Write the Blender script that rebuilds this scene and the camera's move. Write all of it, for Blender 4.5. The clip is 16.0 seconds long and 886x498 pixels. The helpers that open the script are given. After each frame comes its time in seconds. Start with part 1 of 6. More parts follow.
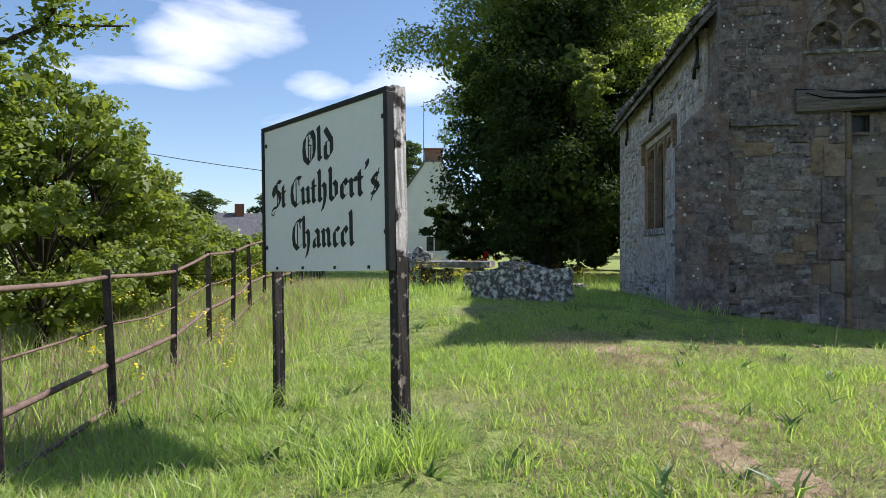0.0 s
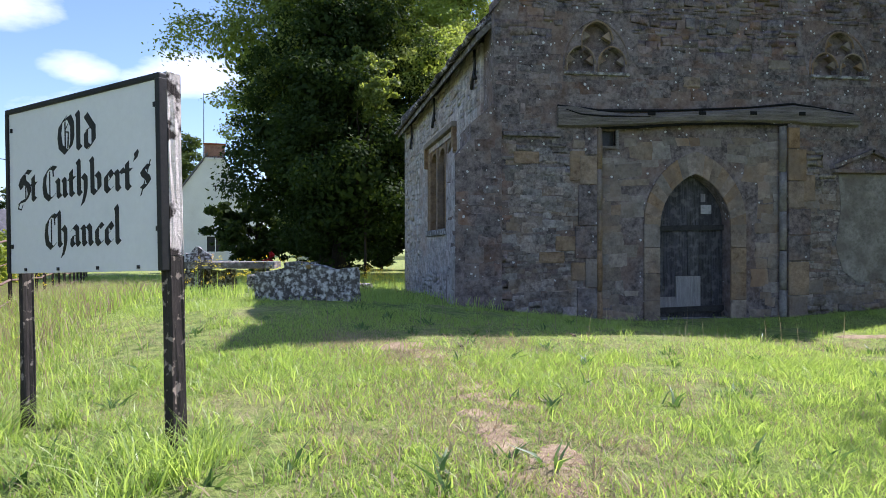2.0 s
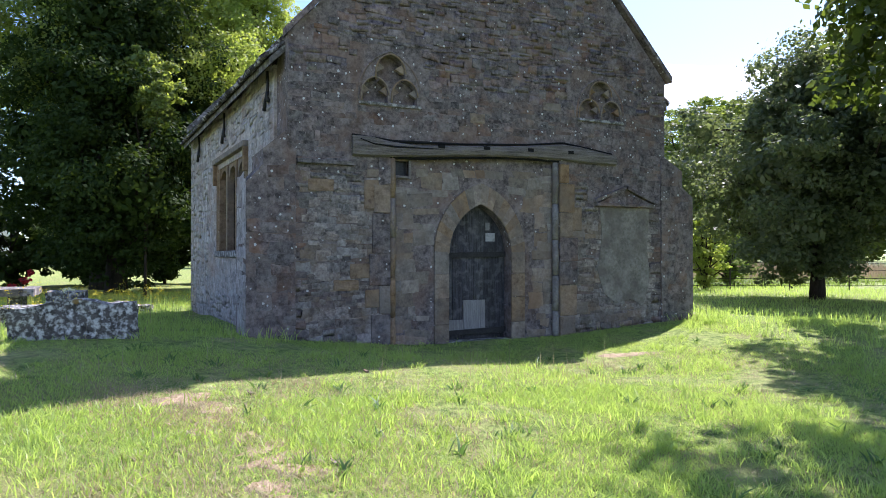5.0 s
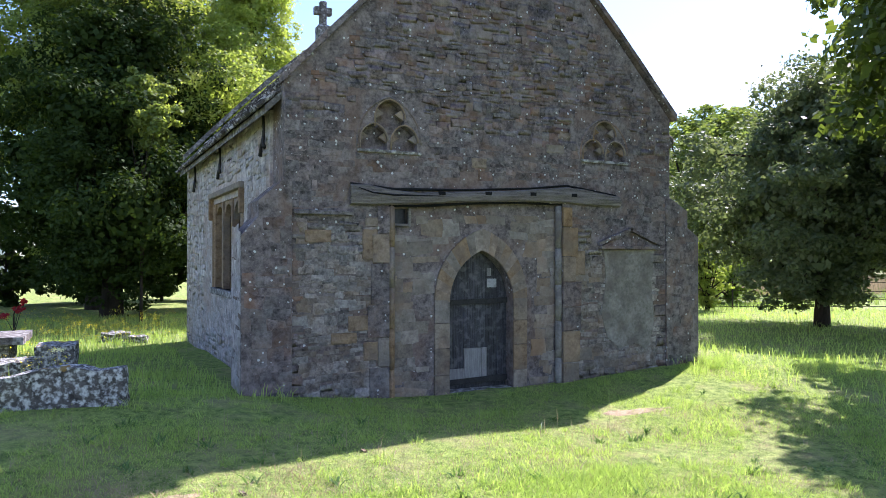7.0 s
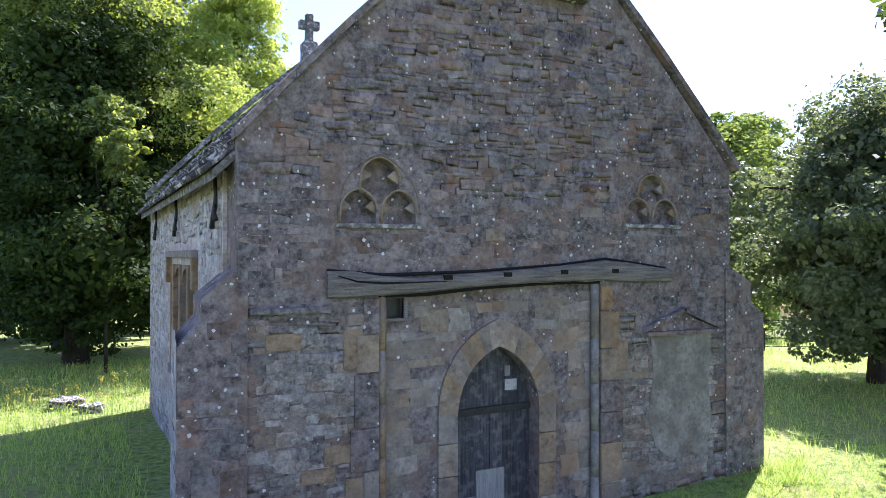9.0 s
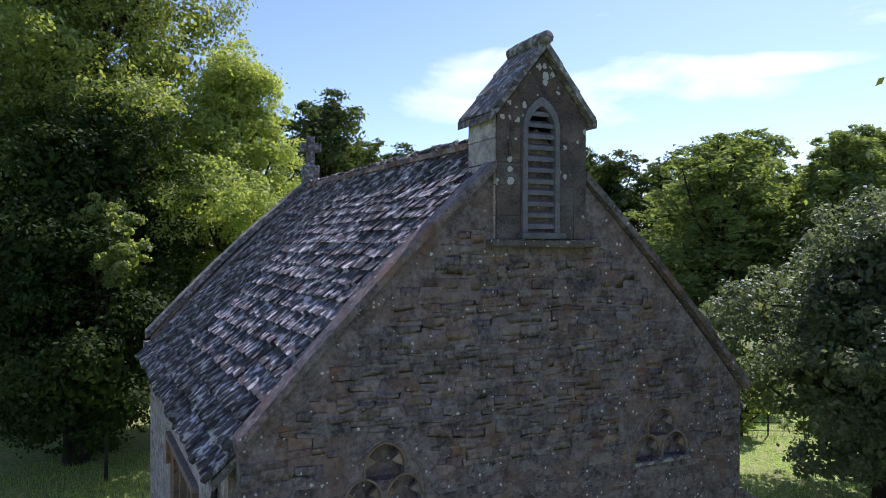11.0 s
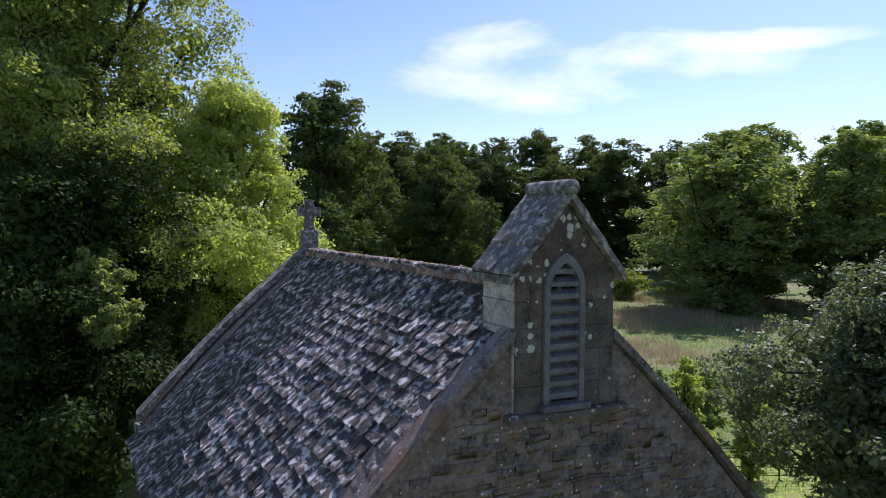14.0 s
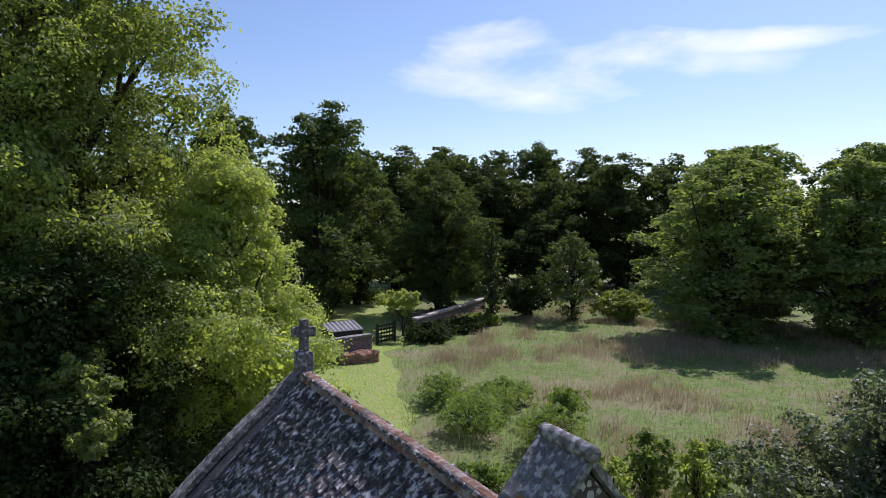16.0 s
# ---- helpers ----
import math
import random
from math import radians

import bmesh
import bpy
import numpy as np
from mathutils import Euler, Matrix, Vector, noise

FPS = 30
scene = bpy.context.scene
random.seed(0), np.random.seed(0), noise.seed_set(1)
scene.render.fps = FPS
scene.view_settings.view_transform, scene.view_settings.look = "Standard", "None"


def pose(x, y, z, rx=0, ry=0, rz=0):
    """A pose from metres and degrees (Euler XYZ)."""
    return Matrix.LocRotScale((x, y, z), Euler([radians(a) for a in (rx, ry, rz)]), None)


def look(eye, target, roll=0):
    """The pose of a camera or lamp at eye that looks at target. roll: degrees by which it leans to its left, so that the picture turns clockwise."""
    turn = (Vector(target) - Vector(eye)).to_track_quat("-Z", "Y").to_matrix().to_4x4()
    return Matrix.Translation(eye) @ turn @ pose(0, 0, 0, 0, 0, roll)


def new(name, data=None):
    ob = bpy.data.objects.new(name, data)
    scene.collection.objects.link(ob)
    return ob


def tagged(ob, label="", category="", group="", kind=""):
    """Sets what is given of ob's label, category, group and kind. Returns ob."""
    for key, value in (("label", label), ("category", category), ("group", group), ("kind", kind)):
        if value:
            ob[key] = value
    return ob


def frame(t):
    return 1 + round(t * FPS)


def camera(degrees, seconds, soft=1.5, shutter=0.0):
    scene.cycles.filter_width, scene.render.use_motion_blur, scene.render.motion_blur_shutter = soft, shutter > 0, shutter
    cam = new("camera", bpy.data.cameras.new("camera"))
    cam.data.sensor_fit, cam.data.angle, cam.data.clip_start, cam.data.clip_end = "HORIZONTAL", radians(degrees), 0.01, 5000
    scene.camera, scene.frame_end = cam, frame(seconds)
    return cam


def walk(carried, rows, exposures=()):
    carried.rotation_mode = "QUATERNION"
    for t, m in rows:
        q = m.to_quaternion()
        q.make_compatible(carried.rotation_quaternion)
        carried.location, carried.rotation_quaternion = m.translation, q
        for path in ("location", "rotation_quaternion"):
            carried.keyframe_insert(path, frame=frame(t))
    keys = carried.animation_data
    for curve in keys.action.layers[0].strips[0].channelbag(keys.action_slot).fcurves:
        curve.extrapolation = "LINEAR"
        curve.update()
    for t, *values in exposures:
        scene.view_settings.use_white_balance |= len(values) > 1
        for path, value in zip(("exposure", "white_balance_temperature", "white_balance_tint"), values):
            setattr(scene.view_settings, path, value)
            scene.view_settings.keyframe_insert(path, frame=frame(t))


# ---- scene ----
cam = camera(66.0, 16.0, 0.8)
METRES, EYE, TILT, LEAN, TURN = 12.0, 1.05, 0.0, 0.0, 9.9
ROWS = [
    (0.0, 0.0, 0.0, 0.0, 0.0, 0.0, -0.0),
    (0.5, 0.0003, -0.0002, -0.0004, -2.54, -0.02, -0.01),
    (1.0, 0.0007, -0.0002, -0.0009, -7.16, -0.04, 0.03),
    (1.5, 0.001, -0.0006, -0.001, -12.22, -0.01, 0.06),
    (2.0, 0.0009, -0.0012, -0.0008, -17.69, 0.04, 0.06),
    (2.5, 0.001, -0.0019, -0.0004, -22.88, 0.11, 0.07),
    (3.0, 0.0011, -0.0024, 0.0003, -28.79, 0.21, 0.07),
    (3.5, 0.0008, -0.0023, 0.0006, -33.8, 0.31, 0.07),
    (6.0, 0.0021, -0.0031, 0.0517, -34.79, 0.53, 0.0),
    (6.5, 0.0024, -0.0009, 0.066, -34.78, 0.55, -0.02),
    (7.0, 0.0119, 0.0146, 0.081, -34.79, 0.58, -0.04),
    (7.5, 0.0297, 0.0415, 0.091, -34.78, 0.6, -0.06),
    (8.0, 0.0544, 0.0794, 0.1015, -34.78, 0.6, -0.08),
    (8.5, 0.085, 0.126, 0.1167, -34.77, 0.62, -0.09),
    (9.0, 0.1126, 0.1687, 0.1733, -34.74, 0.6, -0.1),
    (9.5, 0.1208, 0.184, 0.2578, -34.74, 0.59, -0.16),
    (10.0, 0.1222, 0.1877, 0.3331, -34.73, 0.59, -0.17),
    (12.5, 0.1058, 0.1802, 0.5039, -34.72, -2.35, -0.3),
    (13.0, 0.111, 0.1932, 0.531, -34.74, -2.36, -0.32),
    (13.5, 0.1263, 0.2179, 0.5567, -34.75, -2.38, -0.36),
    (14.0, 0.1446, 0.246, 0.5904, -34.74, -2.4, -0.38),
    (14.5, 0.1498, 0.2585, 0.6654, -34.73, -2.46, -0.4),
    (15.0, 0.1488, 0.2609, 0.7481, -34.73, -2.49, -0.34),
    (15.5, 0.1563, 0.2715, 0.7859, -34.77, -2.49, -0.3),
    (16.0, 0.1801, 0.3061, 0.7906, -34.78, -2.48, -0.3),
]
walk(cam, [(t, pose(0, 0, EYE, TILT, LEAN, TURN) @ pose(METRES * x, METRES * y, METRES * z, 90 + pitch, roll, yaw)) for t, x, y, z, yaw, pitch, roll in ROWS],
     [(t, s, 6050 if t < 1 else 5820 if t < 7.5 else 5650 if t < 12 else 5850, 20 if t < 1 else 28 if t < 7.5 else 34 if t < 12 else 29) for t, s in ((0.0, 0.50), (0.8, 0.55), (1.5, 0.75), (3.5, 1.08), (6.0, 1.27), (7.0, 1.39), (8.5, 1.70), (9.0, 1.78), (9.5, 1.40), (10.2, 0.82), (12.3, 0.42), (14.0, 0.34), (16.0, 0.12))])

# ---- daylight ----
SUN_TO = Vector((0.747, 0.437, 1.0)).normalized()
SUN_EL = math.asin(SUN_TO.z)
SUN_AZ = math.atan2(SUN_TO.x, SUN_TO.y)
sun = new("sun", bpy.data.lights.new("sun", "SUN"))
sun.data.energy, sun.data.angle, sun.data.color = 5.0, radians(0.53), (1.0, 0.95, 0.86)
sun.matrix_world = look((0, 0, 30), Vector((0, 0, 30)) - SUN_TO)

world = bpy.data.worlds.new("sky")
scene.world = world
world.use_nodes = True
wn, wl = world.node_tree.nodes, world.node_tree.links
wn.clear()
sky = wn.new("ShaderNodeTexSky")
sky.sky_type, sky.sun_disc, sky.sun_elevation, sky.sun_rotation = "NISHITA", False, SUN_EL, SUN_AZ
sky.dust_density, sky.air_density, sky.ozone_density = 0.5, 1.0, 0.2
coord = wn.new("ShaderNodeTexCoord")
stretch = wn.new("ShaderNodeMapping")
stretch.inputs["Scale"].default_value = (3.0, 3.0, 9.0)
wl.new(coord.outputs["Generated"], stretch.inputs["Vector"])
puff = wn.new("ShaderNodeTexNoise")
puff.inputs["Scale"].default_value, puff.inputs["Detail"].default_value, puff.inputs["Roughness"].default_value = 1.3, 9, 0.55
puff.inputs["Distortion"].default_value = 0.3
wl.new(stretch.outputs["Vector"], puff.inputs["Vector"])


def cloud_bank(yaw, up, wide, high):
    """A soft-edged oval of cloud: compass degrees right of +y, degrees up, half sizes in degrees."""
    d = Vector((math.sin(radians(yaw)) * math.cos(radians(up)), math.cos(radians(yaw)) * math.cos(radians(up)), math.sin(radians(up))))
    r = Vector((math.cos(radians(yaw)), -math.sin(radians(yaw)), 0))
    u = r.cross(d)
    total = None
    for axis, size in ((r, wide), (u, high)):
        dot = wn.new("ShaderNodeVectorMath")
        dot.operation = "DOT_PRODUCT"
        wl.new(coord.outputs["Generated"], dot.inputs[0])
        dot.inputs[1].default_value = axis / math.sin(radians(size))
        sq = wn.new("ShaderNodeMath")
        sq.operation = "MULTIPLY"
        wl.new(dot.outputs["Value"], sq.inputs[0])
        wl.new(dot.outputs["Value"], sq.inputs[1])
        if total:
            add = wn.new("ShaderNodeMath")
            add.operation = "ADD"
            wl.new(total, add.inputs[0])
            wl.new(sq.outputs[0], add.inputs[1])
            total = add.outputs[0]
        else:
            total = sq.outputs[0]
    front = wn.new("ShaderNodeVectorMath")
    front.operation = "DOT_PRODUCT"
    wl.new(coord.outputs["Generated"], front.inputs[0])
    front.inputs[1].default_value = d
    soft_edge = wn.new("ShaderNodeMapRange")
    wl.new(total, soft_edge.inputs["Value"])
    soft_edge.inputs["From Min"].default_value, soft_edge.inputs["From Max"].default_value = 0.0, 1.6
    soft_edge.inputs["To Min"].default_value, soft_edge.inputs["To Max"].default_value = 0.33, 0.0
    ahead = wn.new("ShaderNodeMath")
    ahead.operation = "GREATER_THAN"
    wl.new(front.outputs["Value"], ahead.inputs[0])
    ahead.inputs[1].default_value = 0.3
    out = wn.new("ShaderNodeMath")
    out.operation = "MULTIPLY"
    wl.new(soft_edge.outputs[0], out.inputs[0])
    wl.new(ahead.outputs[0], out.inputs[1])
    return out.outputs[0]


CLOUDS = [(36.5, 12.1, 14.5, 2.9), (28.0, 13.4, 7.0, 3.2), (-26.0, 16.9, 5.5, 2.6), (-33.0, 13.4, 7.5, 1.2), (-29.0, 15.2, 5.0, 2.2), (-20.5, 13.6, 3.5, 1.3), (-13.0, 13.6, 5.0, 1.9), (48, 13.4, 8, 1.0), (-75, 24, 16, 7), (150, 30, 22, 9), (-140, 26, 20, 8)]
banks = None
for bank in CLOUDS:
    b = cloud_bank(*bank)
    if banks:
        m = wn.new("ShaderNodeMath")
        m.operation = "MAXIMUM"
        wl.new(banks, m.inputs[0])
        wl.new(b, m.inputs[1])
        banks = m.outputs[0]
    else:
        banks = b
thick = wn.new("ShaderNodeMath")
thick.operation = "ADD"
wl.new(puff.outputs["Fac"], thick.inputs[0])
wl.new(banks, thick.inputs[1])
cover = wn.new("ShaderNodeMapRange")
wl.new(thick.outputs[0], cover.inputs["Value"])
cover.inputs["From Min"].default_value, cover.inputs["From Max"].default_value = 0.62, 0.98
cover.inputs["To Max"].default_value = 0.9
cloud_mix = wn.new("ShaderNodeMix")
cloud_mix.data_type = "RGBA"
wl.new(cover.outputs[0], cloud_mix.inputs["Factor"])
tone = wn.new("ShaderNodeMix")
tone.data_type, tone.blend_type = "RGBA", "MULTIPLY"
tone.inputs["Factor"].default_value = 1.0
tone.inputs[7].default_value = (0.90, 1.015, 1.04, 1)
wl.new(sky.outputs["Color"], tone.inputs[6])
wl.new(tone.outputs[2], cloud_mix.inputs[6])
cloud_mix.inputs[7].default_value = (11.0, 11.1, 11.3, 1)
back = wn.new("ShaderNodeBackground")
back.inputs["Strength"].default_value = 0.105
wl.new(cloud_mix.outputs[2], back.inputs["Color"])
wout = wn.new("ShaderNodeOutputWorld")
wl.new(back.outputs[0], wout.inputs["Surface"])


# ---- materials ----
def node(nt, kind, **values):
    n = nt.nodes.new(kind)
    for key, value in values.items():
        n.inputs[key].default_value = value
    return n


def material(name, dark, light, scale=6.0, rough=0.85, bump=0.3, fine=40.0, spots=None, spot_scale=9.0, spot_size=0.22, vary=0.0, metallic=0.0, relief=0.02, stretch3=(1, 1, 1), patches=None, patch_scale=1.2, patch_amount=0.5, island=False, spot_cover=0.5, spread_half=0.12, fine_share=0.5, patch_edge=0.09, patch_mid=0.56, broad=None, broad_scale=0.12):
    """A weathered surface: two noise scales between two colours, optional lichen spots, optional broad patches, piece to piece variation."""
    m = bpy.data.materials.new(name)
    m.use_nodes = True
    nt = m.node_tree
    bsdf = nt.nodes["Principled BSDF"]
    bsdf.inputs["Roughness"].default_value, bsdf.inputs["Metallic"].default_value = rough, metallic
    bsdf.inputs["Specular IOR Level"].default_value = 0.25
    mp = node(nt, "ShaderNodeMapping", Scale=stretch3)
    geo = nt.nodes.new("ShaderNodeNewGeometry")
    nt.links.new(geo.outputs["Position"], mp.inputs["Vector"])
    info = nt.nodes.new("ShaderNodeObjectInfo")
    vec = mp.outputs["Vector"]
    if vary:
        rnd = nt.nodes.new("ShaderNodeMath")
        rnd.operation = "ADD"
        nt.links.new(info.outputs["Random"], rnd.inputs[0])
        if island:
            nt.links.new(geo.outputs["Random Per Island"], rnd.inputs[1])
        else:
            rnd.inputs[1].default_value = 0.0
        wrap = nt.nodes.new("ShaderNodeMath")
        wrap.operation = "FRACT"
        nt.links.new(rnd.outputs[0], wrap.inputs[0])
        shift = nt.nodes.new("ShaderNodeVectorMath")
        shift.operation = "MULTIPLY_ADD"
        nt.links.new(info.outputs["Location"], shift.inputs[0])
        shift.inputs[1].default_value = (3.1, 2.7, 3.7)
        nt.links.new(vec, shift.inputs[2])
        vec = shift.outputs[0]
    big = node(nt, "ShaderNodeTexNoise", Scale=scale, Detail=6, Roughness=0.6)
    small = node(nt, "ShaderNodeTexNoise", Scale=fine, Detail=8, Roughness=0.72)
    for n in (big, small):
        nt.links.new(vec, n.inputs["Vector"])
    mean = nt.nodes.new("ShaderNodeMix")
    mean.inputs["Factor"].default_value = fine_share
    nt.links.new(big.outputs["Fac"], mean.inputs[2])
    nt.links.new(small.outputs["Fac"], mean.inputs[3])
    ramp = node(nt, "ShaderNodeMapRange")
    ramp.inputs["From Min"].default_value, ramp.inputs["From Max"].default_value = 0.5 - spread_half, 0.5 + spread_half
    nt.links.new(mean.outputs[0], ramp.inputs["Value"])
    mix = nt.nodes.new("ShaderNodeMix")
    mix.data_type = "RGBA"
    nt.links.new(ramp.outputs[0], mix.inputs["Factor"])
    mix.inputs[6].default_value, mix.inputs[7].default_value = (*dark, 1), (*light, 1)
    colour = mix.outputs[2]
    if patches:
        pn = node(nt, "ShaderNodeTexNoise", Scale=patch_scale, Detail=4, Roughness=0.55)
        nt.links.new(geo.outputs["Position"], pn.inputs["Vector"])
        pr = node(nt, "ShaderNodeMapRange")
        pr.inputs["From Min"].default_value, pr.inputs["From Max"].default_value, pr.inputs["To Max"].default_value = patch_mid - patch_edge, patch_mid + patch_edge, patch_amount
        nt.links.new(pn.outputs["Fac"], pr.inputs["Value"])
        pm = nt.nodes.new("ShaderNodeMix")
        pm.data_type = "RGBA"
        nt.links.new(pr.outputs[0], pm.inputs["Factor"])
        nt.links.new(colour, pm.inputs[6])
        pm.inputs[7].default_value = (*patches, 1)
        colour = pm.outputs[2]
    if broad:
        bn = node(nt, "ShaderNodeTexNoise", Scale=broad_scale, Detail=5, Roughness=0.6)
        nt.links.new(geo.outputs["Position"], bn.inputs["Vector"])
        br = node(nt, "ShaderNodeMapRange")
        br.inputs["From Min"].default_value, br.inputs["From Max"].default_value, br.inputs["To Max"].default_value = 0.50, 0.62, 0.75
        nt.links.new(bn.outputs["Fac"], br.inputs["Value"])
        bx = nt.nodes.new("ShaderNodeMix")
        bx.data_type = "RGBA"
        nt.links.new(br.outputs[0], bx.inputs["Factor"])
        nt.links.new(colour, bx.inputs[6])
        bx.inputs[7].default_value = (*broad, 1)
        colour = bx.outputs[2]
    if vary:
        vr = node(nt, "ShaderNodeMapRange")
        vr.inputs["To Min"].default_value, vr.inputs["To Max"].default_value = 1 - vary, 1 + vary
        nt.links.new(wrap.outputs[0], vr.inputs["Value"])
        hs = node(nt, "ShaderNodeHueSaturation")
        nt.links.new(vr.outputs[0], hs.inputs["Value"])
        sat = node(nt, "ShaderNodeMath")
        sat.operation = "PINGPONG"
        sat.inputs[1].default_value = 0.13
        nt.links.new(wrap.outputs[0], sat.inputs[0])
        sr = node(nt, "ShaderNodeMapRange")
        sr.inputs["From Max"].default_value, sr.inputs["To Min"].default_value, sr.inputs["To Max"].default_value = 0.13, 0.55, 1.3
        nt.links.new(sat.outputs[0], sr.inputs["Value"])
        nt.links.new(sr.outputs[0], hs.inputs["Saturation"])
        nt.links.new(colour, hs.inputs["Color"])
        colour = hs.outputs["Color"]
    if spots:
        warp = node(nt, "ShaderNodeTexNoise", Scale=spot_scale * 2.2, Detail=3)
        nt.links.new(geo.outputs["Position"], warp.inputs["Vector"])
        wv = nt.nodes.new("ShaderNodeVectorMath")
        wv.operation = "MULTIPLY_ADD"
        nt.links.new(warp.outputs["Color"], wv.inputs[0])
        wv.inputs[1].default_value = (0.6 / spot_scale,) * 3
        nt.links.new(geo.outputs["Position"], wv.inputs[2])
        vo = node(nt, "ShaderNodeTexVoronoi", Scale=spot_scale)
        nt.links.new(wv.outputs[0], vo.inputs["Vector"])
        sp = nt.nodes.new("ShaderNodeSeparateColor")
        nt.links.new(vo.outputs["Color"], sp.inputs[0])
        size = node(nt, "ShaderNodeMapRange")
        size.inputs["From Min"].default_value, size.inputs["From Max"].default_value = 1 - spot_cover, 1.0
        size.inputs["To Min"].default_value, size.inputs["To Max"].default_value = 0.0, spot_size
        nt.links.new(sp.outputs[0], size.inputs["Value"])
        less = nt.nodes.new("ShaderNodeMath")
        less.operation = "SUBTRACT"
        nt.links.new(size.outputs[0], less.inputs[0])
        nt.links.new(vo.outputs["Distance"], less.inputs[1])
        edge = node(nt, "ShaderNodeMapRange")
        edge.inputs["From Min"].default_value, edge.inputs["From Max"].default_value, edge.inputs["To Max"].default_value = 0.0, 0.05, 0.85
        nt.links.new(less.outputs[0], edge.inputs["Value"])
        sm = nt.nodes.new("ShaderNodeMix")
        sm.data_type = "RGBA"
        nt.links.new(edge.outputs[0], sm.inputs["Factor"])
        nt.links.new(colour, sm.inputs[6])
        sm.inputs[7].default_value = (*spots, 1)
        colour = sm.outputs[2]
    nt.links.new(colour, bsdf.inputs["Base Color"])
    if bump:
        bp = node(nt, "ShaderNodeBump", Strength=bump, Distance=relief)
        nt.links.new(mean.outputs[0], bp.inputs["Height"])
        nt.links.new(bp.outputs[0], bsdf.inputs["Normal"])
    return m


def leaf_material(name, dark, light, glow=0.4, gloss=0.45, through_tint=(2.3, 2.2, 0.8)):
    """Leaves: thin, letting light through, each leaf of a slightly different green."""
    m = bpy.data.materials.new(name)
    m.use_nodes = True
    nt = m.node_tree
    bsdf = nt.nodes["Principled BSDF"]
    geo = nt.nodes.new("ShaderNodeNewGeometry")
    tc = nt.nodes.new("ShaderNodeTexCoord")
    broad = node(nt, "ShaderNodeTexNoise", Scale=0.5, Detail=3)
    nt.links.new(tc.outputs["Object"], broad.inputs["Vector"])
    both = nt.nodes.new("ShaderNodeMix")
    both.inputs["Factor"].default_value = 0.5
    nt.links.new(geo.outputs["Random Per Island"], both.inputs[2])
    nt.links.new(broad.outputs["Fac"], both.inputs[3])
    mix = nt.nodes.new("ShaderNodeMix")
    mix.data_type = "RGBA"
    nt.links.new(both.outputs[0], mix.inputs["Factor"])
    mix.inputs[6].default_value, mix.inputs[7].default_value = (*dark, 1), (*light, 1)
    nt.links.new(mix.outputs[2], bsdf.inputs["Base Color"])
    bsdf.inputs["Roughness"].default_value = gloss
    bsdf.inputs["Specular IOR Level"].default_value = 0.35 if gloss < 0.7 else 0.12
    tr = nt.nodes.new("ShaderNodeBsdfTranslucent")
    warm = nt.nodes.new("ShaderNodeMix")
    warm.data_type = "RGBA"
    warm.blend_type = "MULTIPLY"
    warm.inputs["Factor"].default_value = 1.0
    nt.links.new(mix.outputs[2], warm.inputs[6])
    warm.inputs[7].default_value = (*through_tint, 1)
    nt.links.new(warm.outputs[2], tr.inputs["Color"])
    ms = nt.nodes.new("ShaderNodeMixShader")
    ms.inputs["Fac"].default_value = glow
    nt.links.new(bsdf.outputs[0], ms.inputs[1])
    nt.links.new(tr.outputs[0], ms.inputs[2])
    nt.links.new(ms.outputs[0], nt.nodes["Material Output"].inputs["Surface"])
    return m


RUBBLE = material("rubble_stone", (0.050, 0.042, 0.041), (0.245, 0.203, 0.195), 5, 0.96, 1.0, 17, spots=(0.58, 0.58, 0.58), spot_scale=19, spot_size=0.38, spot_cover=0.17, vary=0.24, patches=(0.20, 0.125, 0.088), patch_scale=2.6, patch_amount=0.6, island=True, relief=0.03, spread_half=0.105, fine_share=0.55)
BAY_STONE = material("limewashed_rubble", (0.085, 0.072, 0.066), (0.37, 0.325, 0.295), 4, 0.96, 1.0, 17, vary=0.26, patches=(0.185, 0.135, 0.095), patch_scale=2.2, patch_amount=0.7, island=True, relief=0.06, spread_half=0.105, fine_share=0.55)
MORTAR = material("lime_mortar", (0.062, 0.052, 0.050), (0.255, 0.214, 0.205), 5, 0.96, 1.0, 17, spots=(0.58, 0.58, 0.58), spot_scale=19, spot_size=0.38, spot_cover=0.17, patches=(0.185, 0.118, 0.085), patch_scale=2.4, patch_amount=0.55, relief=0.03, spread_half=0.105, fine_share=0.55)
PALE_WALL = material("pale_stone", (0.19, 0.17, 0.168), (0.54, 0.495, 0.475), 6, 0.95, 0.9, 20, vary=0.16, patches=(0.32, 0.235, 0.19), patch_scale=1.6, patch_amount=0.45, island=True, relief=0.04)
HAMSTONE = material("golden_dressed_stone", (0.14, 0.096, 0.064), (0.335, 0.245, 0.165), 6, 0.95, 0.9, 20, vary=0.08, patches=(0.13, 0.11, 0.096), patch_scale=3.0, patch_amount=0.6, relief=0.04)
ASHLAR = material("bellcote_ashlar", (0.048, 0.040, 0.038), (0.185, 0.150, 0.130), 6, 0.95, 0.9, 40, spots=(0.50, 0.50, 0.49), spot_scale=11, spot_size=0.50, spot_cover=0.55, vary=0.12, relief=0.03, patches=(0.06, 0.052, 0.048), patch_scale=3, patch_amount=0.5)
COPING = material("lichened_coping_stone", (0.055, 0.050, 0.048), (0.21, 0.195, 0.18), 8, 0.95, 0.9, 50, patches=(0.44, 0.43, 0.42), patch_scale=11, patch_amount=0.7, patch_edge=0.06, vary=0.2, relief=0.03)
